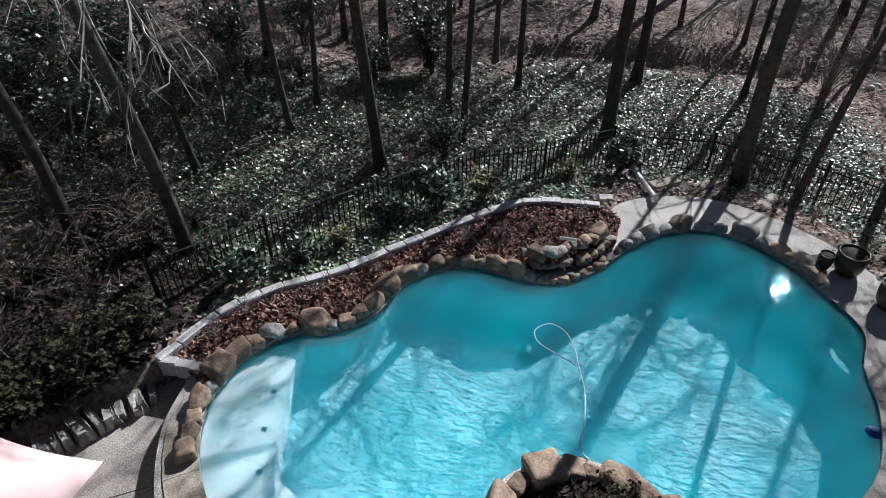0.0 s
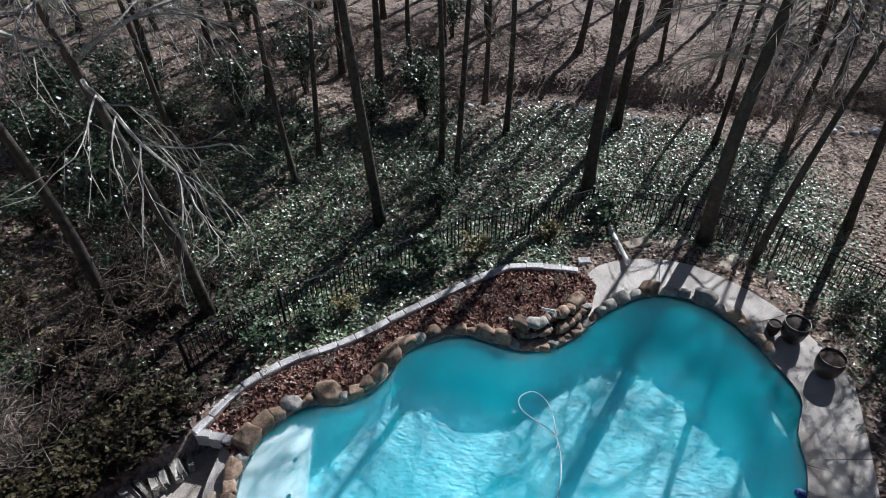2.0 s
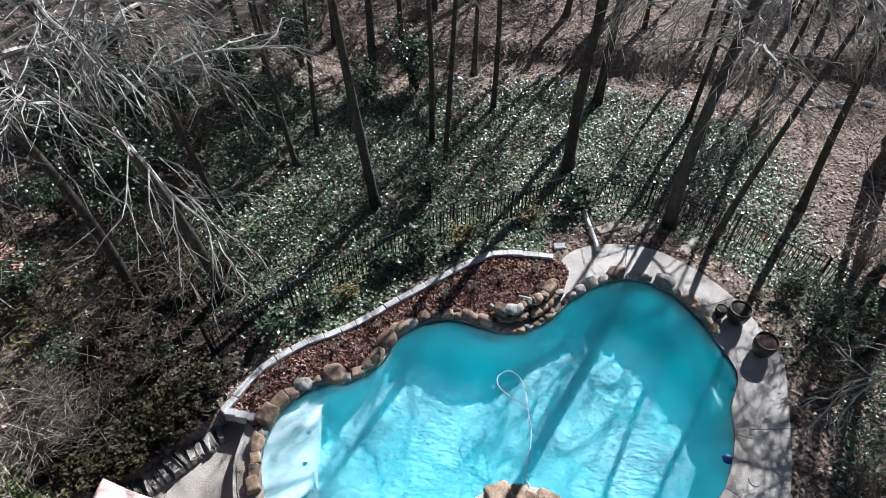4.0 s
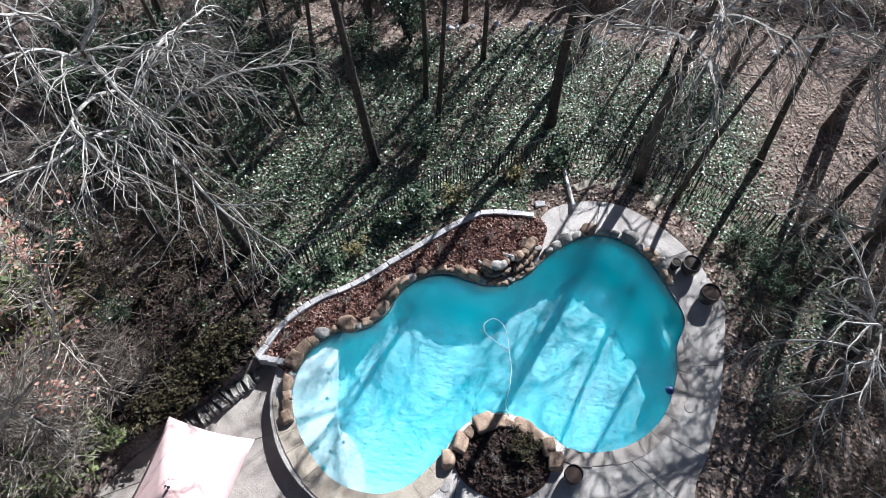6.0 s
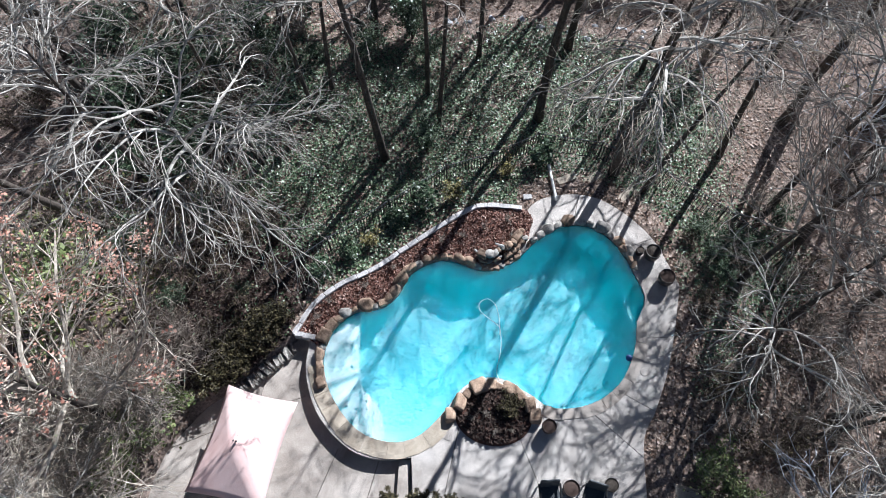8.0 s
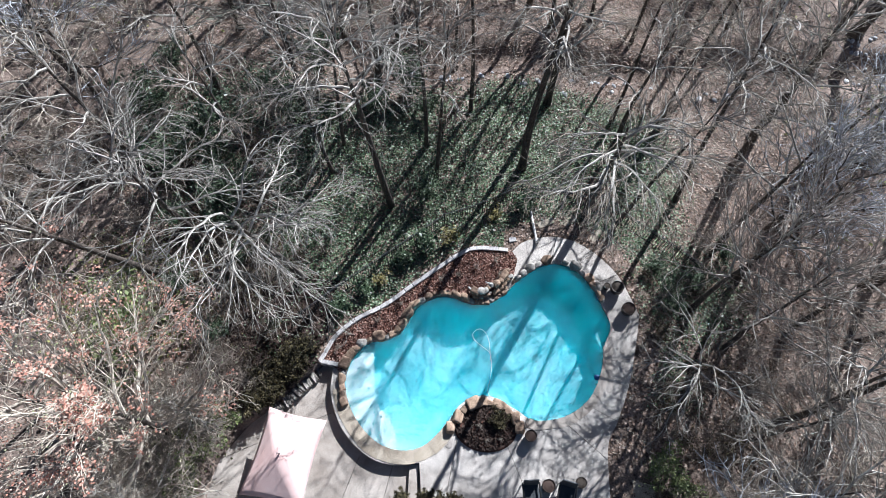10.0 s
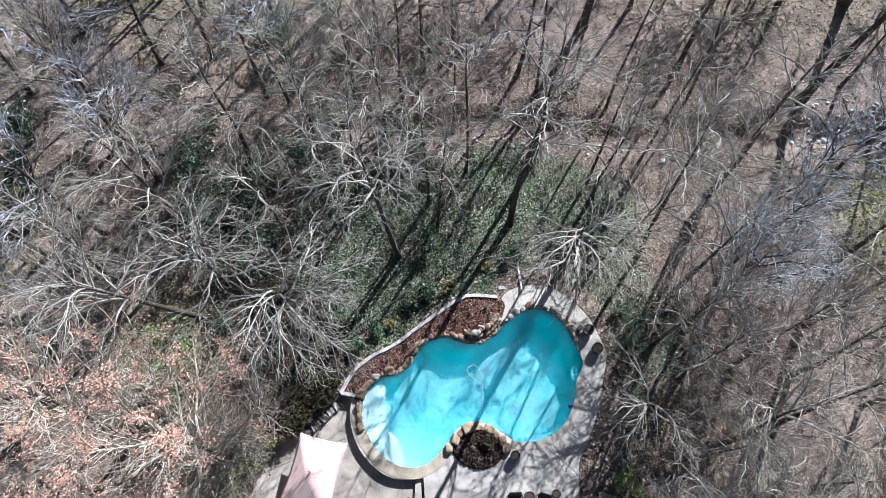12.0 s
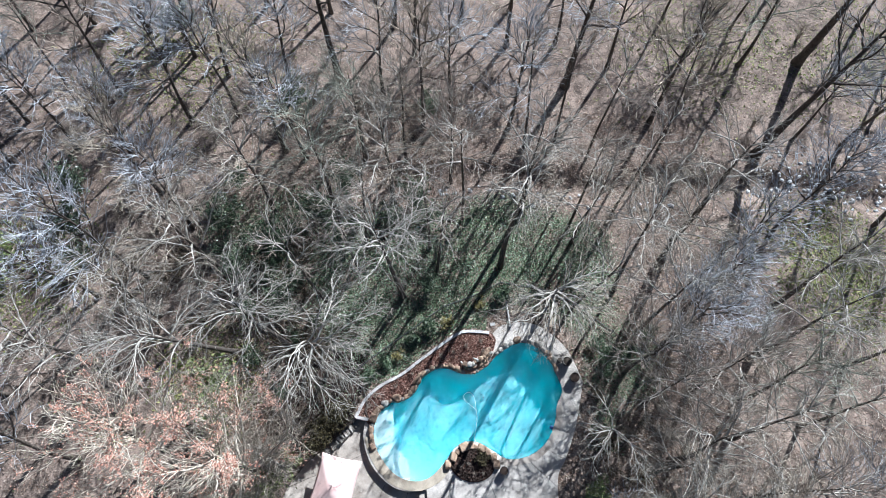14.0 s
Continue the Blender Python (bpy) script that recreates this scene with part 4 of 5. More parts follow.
def flat_stones():
    """Flat stones lying on the slope and at the terrace's corner."""
    for x, y, w, d, turn, m, label in ((3.35, 6.55, 0.75, 0.3, 30, "flag", "flat tan stone lying on the slope behind the terrace"), (4.3, 6.75, 0.8, 0.32, 42, "flag", "flat tan stone lying on the slope behind the terrace"),
                                       (5.55, 6.2, 0.7, 0.3, 48, "flag", "flat tan stone lying on the slope behind the terrace"), (1.95, 5.55, 0.3, 0.22, 10, "kerb", "pale squared stone beside the kerb"),
                                       (7.25, -4.0, 1.1, 0.6, -8, "flag", "large flat sandstone slab beside the terrace"), (8.35, -4.05, 0.9, 0.55, 6, "flag", "large flat sandstone slab beside the terrace")):
        bm = box(w, d, 0.09, 0.02)
        for v in bm.verts:
            v.co += Vector((noise.noise(v.co * 3 + Vector((x, y, 0))), noise.noise(v.co * 3 + Vector((y, x, 5))), 0)) * 0.05
        ob = part("flat_stone", bm, m)
        ob.location, ob.rotation_euler = (x, y, ground_z(x, y) + 0.05), (0, 0, radians(turn))
        tagged(ob, label, "stone")


flat_stones()
pipes()
pots()
umbrella()
patio_chair(3.2, -4.5, 190)
patio_chair(4.45, -4.4, 170)
pool_kit()


# ---- plants ----
def grow(seed, height, spread, bare, limbs=10, subs=9, twigs=5, tips=2, rise=0.0, thick=0.17, far=False, top=(0.0, 0.0), facing=None, heavy=1.3):
    """A leafless tree: its trunk and, limb by limb, the heavy wood and the fine twigs, each as (verts, faces).
    rise: how far the limbs turn up (or, below 0, hang over) on their way out; top: where the trunk's tip stands over its foot; facing: the side to which most limbs reach."""
    rng = random.Random(seed)
    trunk_path, rad = [], []
    bend = (rng.uniform(-0.35, 0.35), rng.uniform(-0.35, 0.35))
    for k in range(13):
        f = k / 12
        trunk_path.append((top[0] * f + bend[0] * math.sin(f * 5.2) * 0.45, top[1] * f + bend[1] * math.sin(f * 6.0) * 0.45, f * height - 0.3))
        rad.append(thick * (1.0 - 0.5 * min(f / bare, 1.0) - 0.42 * max(0.0, (f - bare) / (1 - bare))) * (1.4 if k == 0 else 1.0) + 0.008)
    trunk = tube(trunk_path, rad, 9)

    def spot(f):
        k = min(int(f * 12), 11)
        t = f * 12 - k
        return tuple(trunk_path[k][i] * (1 - t) + trunk_path[k + 1][i] * t for i in range(3))

    def shoot(start, way, length, steps, lift, kink):
        """A path that swings steadily to one side and up or down by lift (radians in all), with small kinks."""
        az, el = math.atan2(way[1], way[0]), math.asin(max(-1.0, min(1.0, way[2])))
        swing = rng.gauss(0, 0.35) / steps
        pts = [start]
        for _ in range(steps):
            az += swing + rng.gauss(0, kink)
            el = max(-1.3, min(1.45, el + lift / steps + rng.gauss(0, kink)))
            p, c = pts[-1], math.cos(el) * length / steps
            pts.append((p[0] + math.cos(az) * c, p[1] + math.sin(az) * c, p[2] + math.sin(el) * length / steps))
        return pts

    def fork(path, k, side, angle, flat):
        """A way that leaves the path sideways, most of it in the path's own spread-out plane."""
        a, b = path[max(k - 1, 0)], path[min(k + 1, len(path) - 1)]
        dx, dy, dz = b[0] - a[0], b[1] - a[1], b[2] - a[2]
        d = math.sqrt(dx * dx + dy * dy + dz * dz)
        dx, dy, dz = dx / d, dy / d, dz / d
        h = math.hypot(dx, dy) + 1e-6
        sx, sy = -dy / h * side, dx / h * side
        ux, uy, uz = -dx * dz / h, -dy * dz / h, h
        roll = rng.gauss(0.15, flat)
        cr, sr, ca, sa = math.cos(roll), math.sin(roll), math.cos(angle), math.sin(angle)
        return (dx * ca + (sx * cr + ux * sr) * sa, dy * ca + (sy * cr + uy * sr) * sa, dz * ca + uz * sr * sa)

    out = []
    for i in range(limbs):
        u = (i + rng.uniform(0.1, 0.9)) / limbs
        f = bare + (1.0 - bare) * u * 0.97
        az = i * 2.4 + rng.uniform(-0.4, 0.4)
        if facing is not None:
            az = math.radians(facing) + 0.62 * ((az + math.pi) % (2 * math.pi) - math.pi)
        up = math.radians(24 + 44 * u + rng.uniform(-9, 9))
        length = spread * (1.0 - 0.4 * u) * rng.uniform(0.8, 1.15)
        way = (math.cos(az) * math.cos(up), math.sin(az) * math.cos(up), math.sin(up))
        r0 = 0.037 * heavy * (thick / 0.17) ** 0.5 * (0.6 + 0.5 * length / spread)
        path = shoot(spot(f), way, length, 9, rise - 0.35, 0.15)
        k_sub, n_twig = (3, 1) if far else (5, 2)
        wood, fine = ([], []), ([], [])
        add_tube(*wood, path, [r0 * (1 - 0.75 * k / 9) + 0.004 for k in range(10)], 5)
        for n in range(subs):
            k = min(9, 2 + int((n + rng.random()) / subs * 8))
            side = 1 if (n + i) % 2 else -1
            reach = length * rng.uniform(0.85, 1.15) * (0.62 - 0.036 * k)
            sub = shoot(path[k], fork(path, k, side, math.radians(rng.uniform(24, 44)), 0.45), reach, k_sub, rise * 0.9 - 0.3, 0.17)
            r1 = (0.0145 if not far else 0.022) * heavy * (1.1 - 0.05 * k)
            add_tube(*(fine if far else wood), sub, [r1 * (1 - 0.6 * j / k_sub) + 0.003 for j in range(k_sub + 1)], 3 if far else 4)
            for t in range(twigs):
                j = min(k_sub, 1 + int((t + rng.random()) / twigs * k_sub))
                tw = shoot(sub[j], fork(sub, j, 1 if t % 2 else -1, math.radians(rng.uniform(18, 40)), 0.6), reach * rng.uniform(0.4, 0.62) * (1.05 - 0.08 * j), n_twig, rise * 0.6 - 0.15, 0.14)
                add_tube(*fine, tw, [0.015, 0.008] if far else [0.007 * heavy, 0.006 * heavy, 0.0035], 3)
                for q in range(tips):
                    m = rng.randint(1, n_twig)
                    tip = shoot(tw[m], fork(tw, m, rng.choice((-1, 1)), math.radians(rng.uniform(14, 36)), 0.8), reach * rng.uniform(0.2, 0.36), 1, 0.0, 0.1)
                    add_tube(*fine, tip, [0.0095, 0.005] if far else [0.0055 * heavy, 0.003], 3)
        out.append((wood, fine))
    return trunk, out


def make_tree(name, label, category, grown, bark="bark", limb="limb", twig="twig", group="trees of the wood"):
    t = thing(name, label, category, (0, 0, 0), group)
    trunk, limbs = grown
    part("trunk", trunk, bark, t, smooth=True)
    for wood, fine in limbs:
        b = part("limb", wood, limb, t)
        tagged(part("twig_spray", fine, twig, b), kind="stuff")
    return t


TREES = [
    make_tree("bare_tree", "tall bare tree with pale grey limbs, standing in ivy", "tree", grow(1, 11.5, 3.6, 0.5, thick=0.17)),
    make_tree("bare_tree", "bare grey tree with a wide twiggy crown", "tree", grow(2, 10.5, 4.2, 0.42, limbs=12, thick=0.2), twig="twig_tan"),
    make_tree("bare_tree", "slender bare tree with few limbs", "tree", grow(3, 11.5, 2.6, 0.66, limbs=7, subs=7, twigs=4, tips=2, thick=0.1), twig="twig_brown"),
    make_tree("bare_tree", "stout bare tree with dark trunk and sparse high crown", "tree", grow(4, 11.5, 3.0, 0.66, limbs=9, subs=7, twigs=4, tips=2, thick=0.21), twig="twig"),
    make_tree("bare_tree", "bare forest tree with fine brown twigs", "tree", grow(5, 9.5, 3.6, 0.36, limbs=13, subs=8, rise=0.4, thick=0.13), twig="twig_brown"),
    make_tree("bare_tree", "pale bare tree with drooping limbs", "tree", grow(6, 9.0, 4.2, 0.4, limbs=11, subs=9, rise=-0.5, thick=0.15), twig="twig_tan"),
    make_tree("bare_tree", "bare tree with greenish lichened limbs and fine twigs", "tree", grow(7, 10.0, 3.8, 0.38, limbs=12, subs=8, rise=0.3, thick=0.16), limb="twig_green", twig="twig_green"),
    make_tree("bare_tree", "grey leafless tree deep in the wood", "tree", grow(8, 10.5, 3.8, 0.42, limbs=11, subs=8, twigs=5, tips=2, rise=0.25, far=True), limb="bark", twig="twig_grey"),
    make_tree("bare_tree", "tan leafless tree deep in the wood", "tree", grow(9, 10.0, 3.6, 0.4, limbs=11, subs=8, twigs=5, tips=2, rise=0.6, far=True), limb="bark", twig="twig_tan"),
    make_tree("bare_tree", "brown leafless tree deep in the wood", "tree", grow(10, 9.5, 3.6, 0.38, limbs=11, subs=8, twigs=5, tips=2, rise=0.6, far=True), limb="bark", twig="twig_brown"),
    make_tree("bare_tree", "pale bare tree with a high fanned crown", "tree", grow(11, 10.2, 4.0, 0.58, limbs=11, subs=9, rise=-0.2, thick=0.16)),
    make_tree("bare_tree", "old dark tree with heavy leaning limbs", "tree", grow(12, 12.0, 4.6, 0.42, limbs=11, subs=7, twigs=4, tips=1, rise=0.3, thick=0.27), limb="bark", twig="twig_grey"),
]


def lone_tree(seed, foot, fork_at, spread, label, above=1.6, below=0.22, **kind):
    """A tree of its own whose trunk runs from its foot up through the place where its crown parts."""
    looks = {k: kind.pop(k) for k in ("bark", "limb", "twig") if k in kind}
    z = ground_z(*foot)
    rise_to = fork_at[2] - z
    height = rise_to + above
    slope = height / rise_to
    g = grow(seed, height, spread, rise_to / height - below, top=((fork_at[0] - foot[0]) * slope, (fork_at[1] - foot[1]) * slope), **kind)
    t = make_tree("bare_tree", label, "tree", g, **looks)
    t.matrix_basis = pose(foot[0], foot[1], z)
    return foot


def put_trees():
    random.seed(41)
    used = set()
    spots = []

    def stand(kind, x, y, turn, scale, lean_x=0.0, lean_y=0.0, tall=1.0):
        m = pose(x, y, ground_z(x, y), -lean_y, lean_x, 0) @ pose(0, 0, 0, 0, 0, turn) @ Matrix.Diagonal((scale, scale, scale * tall, 1))
        if kind in used:
            copy_thing(TREES[kind], m)
        else:
            used.add(kind)
            TREES[kind].matrix_basis = m
        spots.append((x, y))

    # the trees that can be told apart round the pool
    spots.append(lone_tree(101, (-3.55, 7.05), (-4.0, 5.8, 10.3), 3.5, "tall bare tree, pale limbs fanning out over the ivy", limbs=13, twigs=5, tips=2, thick=0.15, rise=-0.25, heavy=1.2))
    spots.append(lone_tree(102, (5.2, 7.33), (4.15, 4.5, 9.3), 3.4, "stout bare tree leaning over the pool, pale drooping limbs", limbs=12, twigs=4, tips=2, heavy=1.2, thick=0.19, rise=-0.45, facing=-75, twig="twig_tan"))
    spots.append(lone_tree(103, (-6.95, 3.2), (-6.45, 1.2, 8.4), 4.1, "bare tree beside the pool with long pale hanging limbs", limbs=11, subs=9, twigs=5, tips=2, thick=0.15, rise=-0.55, above=1.3, heavy=1.2, facing=-50))
    spots.append(lone_tree(104, (-8.8, 2.3), (-9.9, 2.5, 8.9), 3.8, "leaning bare tree with whitish fanned limbs", limbs=12, subs=9, twigs=5, tips=2, thick=0.14, rise=-0.3, above=1.2, heavy=1.2))
    spots.append(lone_tree(105, (-12.4, 2.6), (-14.0, 1.0, 7.2), 4.3, "leaning bare tree with long whitish sweeping limbs", limbs=12, subs=10, twigs=4, tips=2, thick=0.17, rise=-0.15, facing=170, heavy=1.15, twig="twig"))
    spots.append(lone_tree(106, (9.7, 0.5), (7.75, -0.6, 5.4), 3.3, "crooked bare tree reaching over the terrace, few pale limbs", limbs=7, subs=7, twigs=4, thick=0.11, rise=-0.4, above=0.9, facing=215, heavy=1.1))
    spots.append(lone_tree(107, (9.2, 8.6), (8.7, 8.9, 9.4), 3.4, "tall bare tree with an open tan crown", limbs=12, thick=0.12, rise=-0.1, twig="twig_tan"))
    spots.append(lone_tree(108, (2.2, 9.55), (2.5, 9.7, 9.6), 2.9, "stout bare tree with a high open crown over the ivy", limbs=9, subs=8, thick=0.19, rise=-0.2, twig="twig_tan"))
    stand(2, -8.2, 6.2, 20, 0.95, -3, -3)
    stand(2, -6.45, 8.35, 0, 0.95, -3, 0)
    stand(2, -6.2, 9.9, 90, 0.9, 4, 0)
    stand(2, -2.38, 10.4, 170, 1.0, 0, -4)
    stand(2, -1.7, 8.6, 280, 0.95, 3, -2)
    stand(2, 6.2, 6.5, 330, 0.95, 5, -3)
    stand(3, 13.0, 12.6, 30, 1.0, 2, 0)
    stand(1, -14.2, 7.2, 250, 0.95, -5, -4)
    stand(4, 9.6, 3.4, 60, 1.0, 3, 0)
    stand(4, 13.6, 3.0, 150, 1.02)
    stand(10, 10.6, 6.2, 20, 0.9, 2, 0)
    for n, (x, y) in enumerate(((11.6, 4.9), (10.9, 1.9), (15.6, 0.4), (17.0, 5.2), (13.2, 7.6), (10.2, -6.4), (16.8, -2.4), (19.5, 1.6), (18.8, 8.6), (15.0, 10.6), (20.5, -3.0), (12.6, -5.6), (-18.0, 4.2), (-20.0, 0.4), (-17.6, 10.2))):
        stand((7, 4, 5, 0, 7)[n % 5], x, y, 77 * n, 0.9 + 0.03 * (n % 4), (n % 5) - 2, (n % 3) - 1)
    stand(1, 12.2, -1.0, 290, 0.95)
    stand(1, 14.6, -4.4, 100, 0.9)
    stand(6, 16.4, 2.8, 40, 0.9)
    stand(5, 10.8, -4.2, 310, 0.95)
    stand(11, 18.9, 19.6, 70, 1.15, 9, 3)
    stand(11, 22.7, 27.9, 200, 1.1, 4, 0)
    stand(11, 5.9, 24.1, 10, 0.95, 3, 3)
    stand(11, -10.4, 23.5, 160, 0.95, -4, 3)
    for n, (x, y) in enumerate(((-2.0, 21.3), (-3.8, 19.7), (-19.8, 18.3), (-16.8, 19.1), (11.8, 21.5), (-13.4, 22.1), (8.9, 26.0), (1.5, 27.5), (-7.0, 28.5))):
        stand((7, 8, 7)[n % 3], x, y, 83 * n, 1.0 + 0.03 * (n % 3), (n % 3) * 2 - 2, (n % 4) - 1)
    stand(1, 11.8, 10.6, 15, 0.95)
    stand(5, 6.6, 11.6, 130, 0.95, 2, 0)
    stand(0, 3.2, 13.4, 300, 1.0, 0, -4)
    stand(1, -5.0, 13.2, 40, 1.0)
    stand(6, -9.2, 13.4, 140, 1.0)
    stand(6, -7.4, 16.6, 220, 1.0)
    stand(1, -12.6, 11.8, 20, 0.95)
    for n, (x, y) in enumerate(((-11.3, 16.1), (-12.8, 16.5), (-6.9, 22.0), (2.0, 20.0), (3.2, 18.7), (5.3, 19.3), (7.4, 17.9), (9.1, 14.0), (12.3, 19.3), (-0.5, 12.6), (6.3, 12.6))):
        stand(2 if y < 19.5 and x > -3 else (7, 8, 7)[n % 3], x, y, 61 * n, 0.95 + 0.02 * (n % 5), (n % 4) * 2 - 3, (n % 3) * 2 - 2)
    stand(4, -1.5, 15.6, 20, 1.0)
    stand(4, -4.6, 16.8, 110, 1.0)
    stand(10, 13.2, -4.6, 80, 0.85, -3, 0)
    stand(10, 11.2, -1.8, 10, 0.7, 4, 0)
    stand(5, -9.2, -6.6, 40, 0.55)
    stand(5, -11.2, -7.6, 130, 0.65)
    stand(5, -8.9, -3.4, 220, 0.45)
    stand(5, 8.6, -6.2, 20, 0.5)
    # the wood behind
    tries = 0
    while len(spots) < 138 and tries < 9000:
        tries += 1
        x, y = random.uniform(-36, 33), random.uniform(-8, 36)
        if paved(x, y) or gap_to(x, y, CREEK) < 1.6 or x < -9 and y < -0.5 and x > -18:
            continue
        if min(math.hypot(x - a, y - b) for a, b in spots) < 2.8 or -9.5 < x < 10.5 and -9 < y < 11.5:
            continue
        if -4 < x < 4 and y < 13:
            continue
        stand(2 if -3 < x < 6 and y < 18 and y > 5 else random.choice((7, 8, 7, 9, 7, 7, 6) if math.hypot(x, y) > 14 else (1, 4, 5, 6)), x, y, random.uniform(0, 360), random.uniform(0.8, 1.12), random.gauss(0, 4), random.gauss(0, 4), random.uniform(0.95, 1.1))
    return spots


TREE_SPOTS = put_trees()


def blossom_tree(x, y, height, spread, seed, turn):
    """A wide tree coming into bud, its twig ends set with small pale and red clusters."""
    g = grow(seed, height, spread, 0.3, limbs=15, subs=9, twigs=6, tips=1, rise=0.3, thick=0.2, heavy=1.7)
    t = make_tree("budding_tree", "wide tree in bud with pale green and orange-red bud clusters", "tree", g, limb="straw", twig="straw", group="budding trees")
    rng = random.Random(seed + 50)
    pale, red = ([], []), ([], [])
    for n, (wood, fine) in enumerate(g[1]):
        vs = fine[0]
        for k in range(0, len(vs), 3):
            p = vs[k]
            hot = noise.noise((p[0] * 1.25 + seed, p[1] * 1.25, p[2] * 0.6)) > 0.26
            for _ in range(6 if hot else int(rng.random() < 0.3)):
                dst = red if hot and rng.random() < 0.9 else pale
                s = rng.uniform(0.022, 0.042) if dst is red else rng.uniform(0.012, 0.03)
                b = len(dst[0])
                o = [p[i] + rng.gauss(0, 0.09 if hot else 0.05) for i in range(3)]
                a, e = rng.uniform(0, 6.28), rng.uniform(-0.6, 0.6)
                u = (math.cos(a) * s, math.sin(a) * s, e * s)
                w = (-math.sin(a) * s, math.cos(a) * s, rng.uniform(-0.6, 0.6) * s)
                dst[0].extend([(o[0] - u[0], o[1] - u[1], o[2] - u[2]), (o[0] + w[0], o[1] + w[1], o[2] + w[2]), (o[0] + u[0], o[1] + u[1], o[2] + u[2]), (o[0] - w[0], o[1] - w[1], o[2] - w[2])])
                dst[1].append((b, b + 1, b + 2, b + 3))
    tagged(part("bud_haze", pale, "bud", t, "pale green-tan buds"), kind="stuff")
    tagged(part("red_bud_haze", red, "redbud", t, "orange-red buds"), kind="stuff")
    t.matrix_basis = pose(x, y, ground_z(x, y), 0, 0, turn)
    return t


blossom_tree(-9.9, -4.0, 9.4, 4.4, 71, 0)
blossom_tree(-14.4, -3.4, 10.0, 4.8, 72, 90)
blossom_tree(-12.4, -8.6, 9.6, 4.6, 73, 200)


def thicket(seed, stems, height, leaves=0, spread=0.8):
    """A bush of arching stems, with or without leaves."""
    rng = random.Random(seed)
    wood, cover = ([], []), ([], [])
    for _ in range(stems):
        a, out = rng.uniform(0, 6.283), rng.uniform(0.15, 1.0) * spread
        h = height * rng.uniform(0.5, 1.0)
        path = [(0.12 * math.cos(a) * rng.random(), 0.12 * math.sin(a) * rng.random(), -0.1)]
        for k in range(1, 6):
            f = k / 5
            path.append((math.cos(a) * out * f ** 1.3 + rng.gauss(0, 0.04), math.sin(a) * out * f ** 1.3 + rng.gauss(0, 0.04), h * (1 - (1 - f) ** 1.6) * (1 if f < 0.8 else 0.97)))
        add_tube(*wood, path, [0.014, 0.012, 0.01, 0.009, 0.007, 0.004], 3)
        for _ in range(7):
            k = rng.randint(2, 5)
            p = path[k]
            d = Vector((rng.gauss(0, 1), rng.gauss(0, 1), rng.gauss(0.3, 0.6))).normalized() * height * rng.uniform(0.12, 0.32)
            r = (p[0] + d.x, p[1] + d.y, p[2] + d.z)
            add_tube(*wood, [p, r], [0.0085, 0.0045], 3)
            for _ in range(leaves):
                f = rng.random()
                o = (p[0] + d.x * f + rng.gauss(0, 0.06), p[1] + d.y * f + rng.gauss(0, 0.06), max(0.03, p[2] + d.z * f + rng.gauss(0, 0.06)))
                s, t = rng.uniform(0.03, 0.065), rng.uniform(0, 6.283)
                u = (math.cos(t) * s, math.sin(t) * s, rng.uniform(-0.7, 0.7) * s)
                w = (-math.sin(t) * s * 0.6, math.cos(t) * s * 0.6, rng.uniform(-0.6, 0.6) * s)
                b = len(cover[0])
                cover[0].extend([(o[0] - u[0], o[1] - u[1], o[2] - u[2]), (o[0] + w[0], o[1] + w[1], o[2] + w[2]), (o[0] + u[0], o[1] + u[1], o[2] + u[2]), (o[0] - w[0], o[1] - w[1], o[2] - w[2])])
                cover[1].append((b, b + 1, b + 2, b + 3))
    return wood, cover


def make_bush(name, label, seed, stems, height, material="brush", leaf=None, leaves=0, spread=0.8, group=""):
    b = thing(name, label, "shrub", group=group)
    wood, cover = thicket(seed, stems, height, leaves, spread)
    tagged(part("stem_clump", wood, material, b), kind="stuff")
    if leaves:
        tagged(part("foliage", cover, leaf, b), kind="stuff")
    return b


